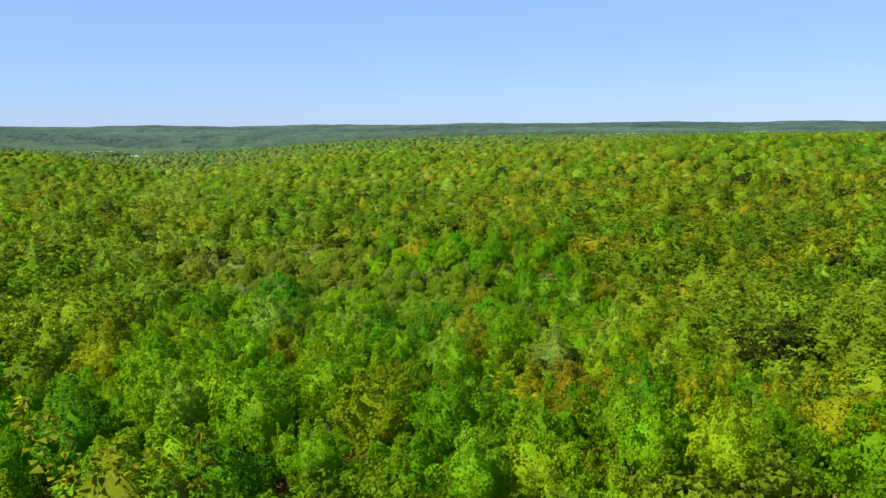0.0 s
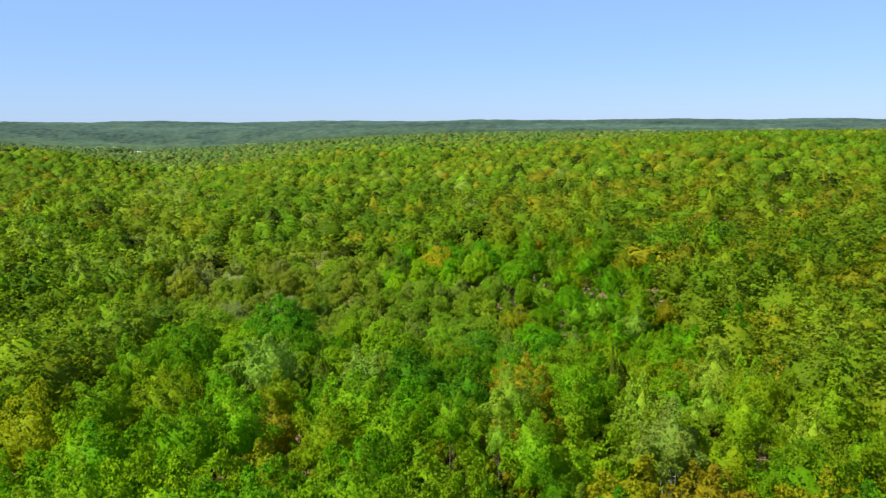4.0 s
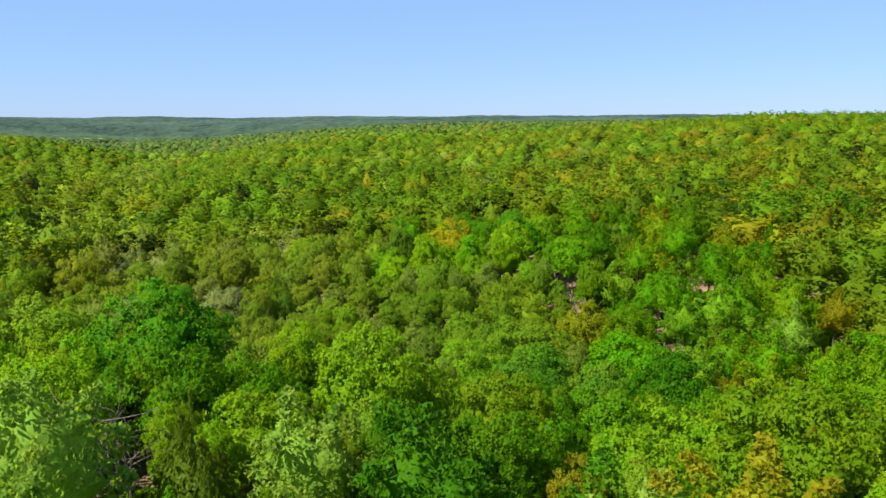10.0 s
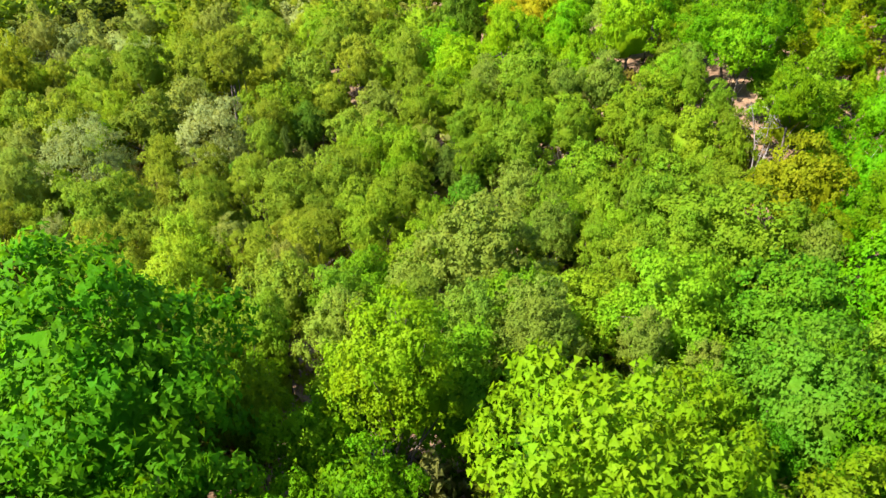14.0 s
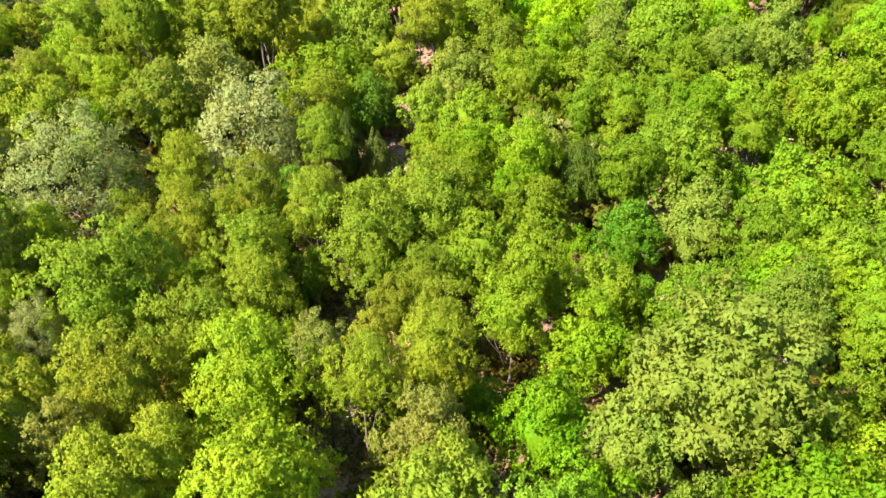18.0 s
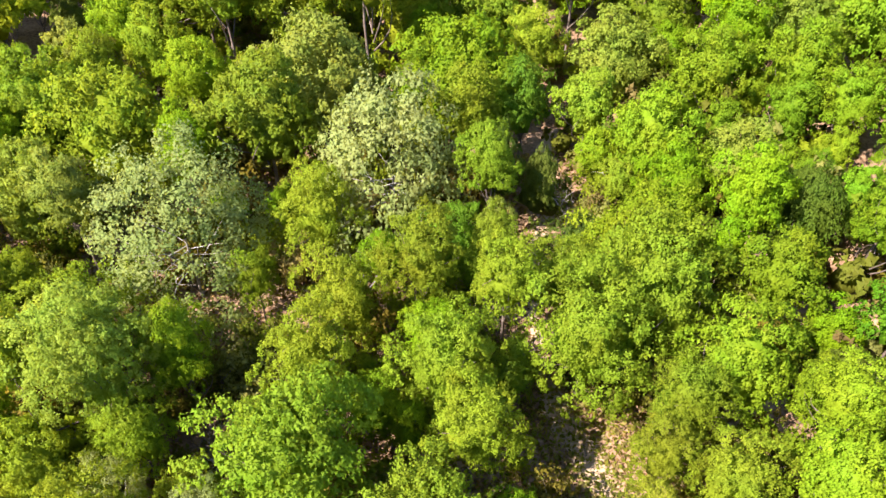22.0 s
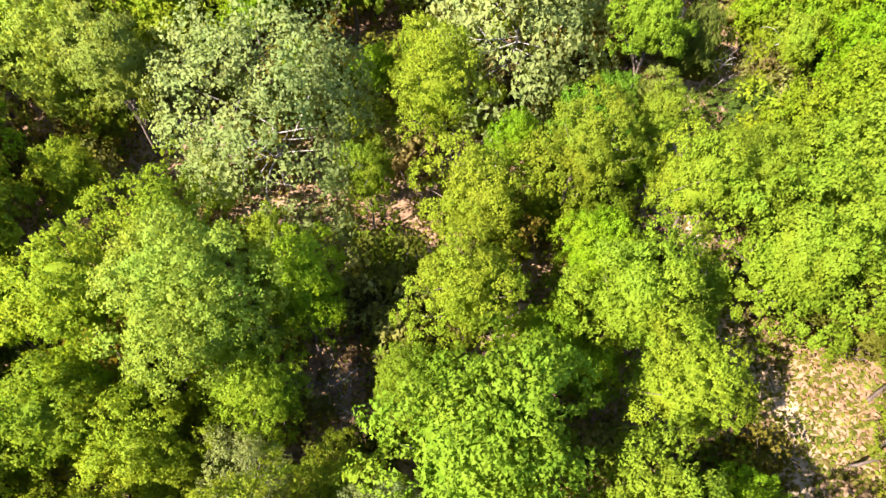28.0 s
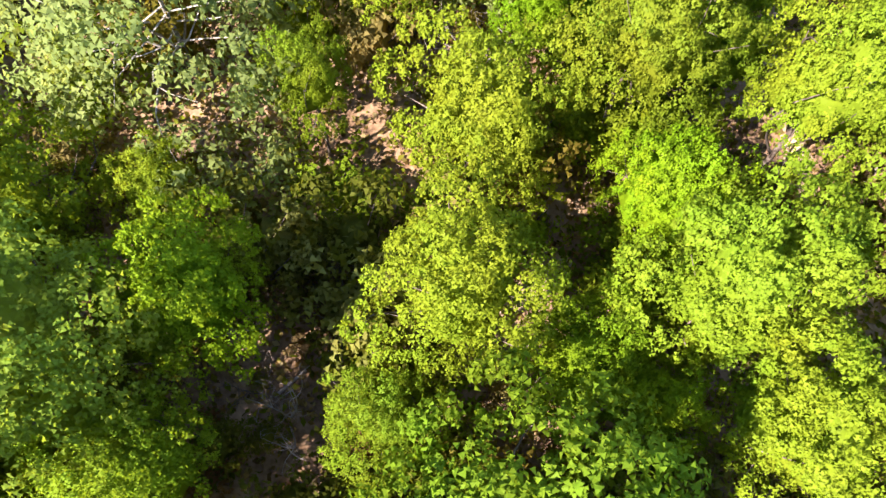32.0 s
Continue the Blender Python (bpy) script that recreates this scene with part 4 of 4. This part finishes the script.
while made < 270:
    x, y = g.uniform(-84, -32), g.uniform(214, 254)
    if abs(x - np.interp(y, (219, 224, 231, 242, 250, 262), (-45, -43.4, -45, -45.5, -43.5, -41))) < 3.1 or any((x - a) ** 2 + (y - b) ** 2 < (c * 0.5) ** 2 for a, b, c in GLADES):
        continue
    leaves, stem = SHRUBS[g.integers(4)]
    root = new("shrub")
    root.location = (x, y, float(ground_z(x, y)))
    r = g.uniform(0.7, 2.3)
    root.scale, root.rotation_euler = (r, r, r * g.uniform(0.8, 1.6)), (0, 0, g.uniform(0, 6.28))
    c = np.array(SHRUB_TINTS[g.integers(6)]) * g.uniform(0.8, 1.2)
    for name, me in (("leaves", leaves), ("stem", stem)):
        ob = new(name, me)
        ob.parent = root
        ob.color = (*[float(t) for t in c], 1)
    tagged(root, "low olive-green shrub growing beneath the trees", "shrub", group="undergrowth shrubs")
    made += 1


rest = []
for _ in range(850):
    x, y = g.uniform(-92, 12), g.uniform(190, 284)
    if not (-84 < x < -32 and 214 < y < 254) and not any((x - a) ** 2 + (y - b) ** 2 < (c * 0.5) ** 2 for a, b, c in GLADES):
        r = g.uniform(0.9, 2.1)
        rest.append((x, y, r * 4.5, r * 17 * g.uniform(0.8, 1.5), np.array(SHRUB_TINTS[g.integers(6)]) * g.uniform(0.8, 1.2)))
for _ in range(700):
    y = g.uniform(58, 190)
    x = g.uniform(-20 - 0.5 * y, 20 + 0.5 * y)
    r = g.uniform(1.2, 2.8)
    rest.append((x, y, r * 4.5, r * 17 * g.uniform(1.0, 1.8), np.array(SHRUB_TINTS[g.integers(6)]) * g.uniform(0.7, 1.1)))
woods("undergrowth", "olive and green shrubs filling the gaps between the trees", rest, BUSHES, LEAF_WOODS)

for _ in range(26):     # dry russet undergrowth in the shaded glades
    x, y = g.uniform(-68, -61), g.uniform(225, 236)
    leaves, stem = SHRUBS[g.integers(4)]
    root = new("shrub")
    root.location = (x, y, float(ground_z(x, y)))
    r = g.uniform(0.35, 0.8)
    root.scale, root.rotation_euler = (r, r, r * g.uniform(0.7, 1.4)), (0, 0, g.uniform(0, 6.28))
    c = np.array(((0.2, 0.11, 0.05), (0.16, 0.12, 0.05), (0.11, 0.13, 0.02))[g.integers(3)])
    for name, me in (("leaves", leaves), ("stem", stem)):
        ob = new(name, me)
        ob.parent = root
        ob.color = (*[float(t) for t in c], 1)
    tagged(root, "low russet shrub with dry leaves in a shaded glade", "shrub", group="undergrowth shrubs")


def scatter(name, label, count, size, colours, flatness, seed, area, material):
    """Loose small leaves over the valley floor, as one body."""
    gg = np.random.default_rng(seed)
    x, y = gg.uniform(area[0], area[1], count), gg.uniform(area[2], area[3], count)
    p = np.stack([x, y, ground_z(x, y) + gg.uniform(0.03, 0.03 + 0.3 * (1 - flatness), count)], 1)
    nrm = gg.normal(size=(count, 3)) * (1 - flatness) + (0, 0, 0.8)
    nrm /= np.linalg.norm(nrm, axis=1, keepdims=True)
    t = np.cross(nrm, gg.normal(size=(count, 3)))
    t /= np.linalg.norm(t, axis=1, keepdims=True)
    b = np.cross(nrm, t)
    s = size * gg.uniform(0.5, 1.5, (count, 1))
    v = np.stack([p - t * s, p + b * s * 0.6, p + t * s, p - b * s * 0.6], 1).reshape(-1, 3)
    me = raw_mesh(name, v, np.arange(count * 4), np.full(count, 4), material, False)
    at = me.attributes.new("tint", "FLOAT_COLOR", "POINT")
    c = np.array(colours)[gg.integers(len(colours), size=count)] * gg.uniform(0.7, 1.3, (count, 1))
    at.data.foreach_set("color", np.repeat(np.concatenate([c, np.ones((count, 1))], 1), 4, 0).astype(np.float32).ravel())
    return tagged(new(name, me), label, "leaf litter", kind="stuff")


LITTER = leaf_material("litter_leaves", False, 9.0, 0.4, 0.3, 0.0)
scatter("leaf_litter", "dry brown fallen leaves over the forest floor", 26000, 0.13, ((0.18, 0.125, 0.04), (0.25, 0.19, 0.07), (0.12, 0.085, 0.025), (0.28, 0.24, 0.11)), 0.75, 3, (-90, -32, 214, 258), LITTER)
scatter("seedlings", "sparse green seedlings and grass on the forest floor", 26000, 0.14, ((0.12, 0.16, 0.01), (0.16, 0.17, 0.02), (0.2, 0.17, 0.05)), 0.35, 4, (-90, -32, 214, 258), LITTER)

scatter("trailside_grass", "thin green grass and weeds along the trail", 9000, 0.15, ((0.14, 0.18, 0.02), (0.17, 0.19, 0.03), (0.22, 0.2, 0.06)), 0.3, 5, (-50, -36, 215, 236), LITTER)

# ---- a far farm in the broad valley ----
PAINT = mottled("white_paint", ((0.6, 0.6, 0.57), (0.72, 0.72, 0.7), (0.8, 0.8, 0.78)), (0.4, 3.0), 0.6, 0.1)
TIN = mottled("tin_roof", ((0.45, 0.45, 0.44), (0.6, 0.6, 0.58), (0.7, 0.69, 0.66)), (0.5, 4.0), 0.5, 0.1)
PASTURE = mottled("pasture", ((0.12, 0.2, 0.05), (0.18, 0.26, 0.07), (0.24, 0.28, 0.1)), (0.02, 0.4), 0.9, 0.1)
field_x, field_y = np.meshgrid(np.linspace(-728, -648, 23), np.linspace(1615, 1765, 9))
fi = (np.arange(8)[:, None] * 23 + np.arange(22)[None]).ravel()
fq = np.stack([fi, fi + 1, fi + 24, fi + 23], 1)
pasture = new("pasture", raw_mesh("pasture", np.stack([field_x, field_y, ground_z(field_x, field_y) + 0.4], -1).reshape(-1, 3), fq.ravel(), np.full(len(fq), 4), PASTURE))
tagged(pasture, "pale green pasture in the far valley", "field", kind="structure")


def prism(profile, length):
    """A body with the given outline in x and z, extruded along y."""
    bm = bmesh.new()
    rows = [[bm.verts.new((x, y, z)) for x, z in profile] for y in (-length / 2, length / 2)]
    n = len(profile)
    bm.faces.new(rows[0])
    bm.faces.new(rows[1][::-1])
    for i in range(n):
        bm.faces.new((rows[0][i], rows[1][i], rows[1][(i + 1) % n], rows[0][(i + 1) % n]))
    bmesh.ops.recalc_face_normals(bm, faces=bm.faces)
    me = bpy.data.meshes.new("part")
    bm.to_mesh(me)
    bm.free()
    return me


def part(name, me, material, parent, where=(0, 0, 0)):
    me.materials.append(material)
    ob = new(name, me)
    ob.parent, ob.location = parent, where
    return ob


def barn(x, y, wide, long, high, turn):
    root = new("barn")
    root.location, root.rotation_euler = (x, y, float(ground_z(x, y))), (0, 0, turn)
    w = wide / 2
    part("wall", prism([(-w, -1), (w, -1), (w, high), (0, high + w * 0.6), (-w, high)], long), PAINT, root)
    for side in (-1, 1):
        part("roof", prism([(side * (w + 0.8), high - 0.3), (side * (w + 0.8), high), (0, high + w * 0.6 + 0.5), (0, high + w * 0.6 + 0.1)], long + 1.6), TIN, root)
    part("door", prism([(w + 0.01, 0), (w + 0.2, 0), (w + 0.2, high * 0.7), (w + 0.01, high * 0.7)], 4), BARK, root)
    return tagged(root, "long white barn with a tin roof in a far valley field", "barn")


barn(-696, 1715, 10, 24, 4.5, 1.5)
barn(-668, 1728, 8, 14, 4, 1.7)
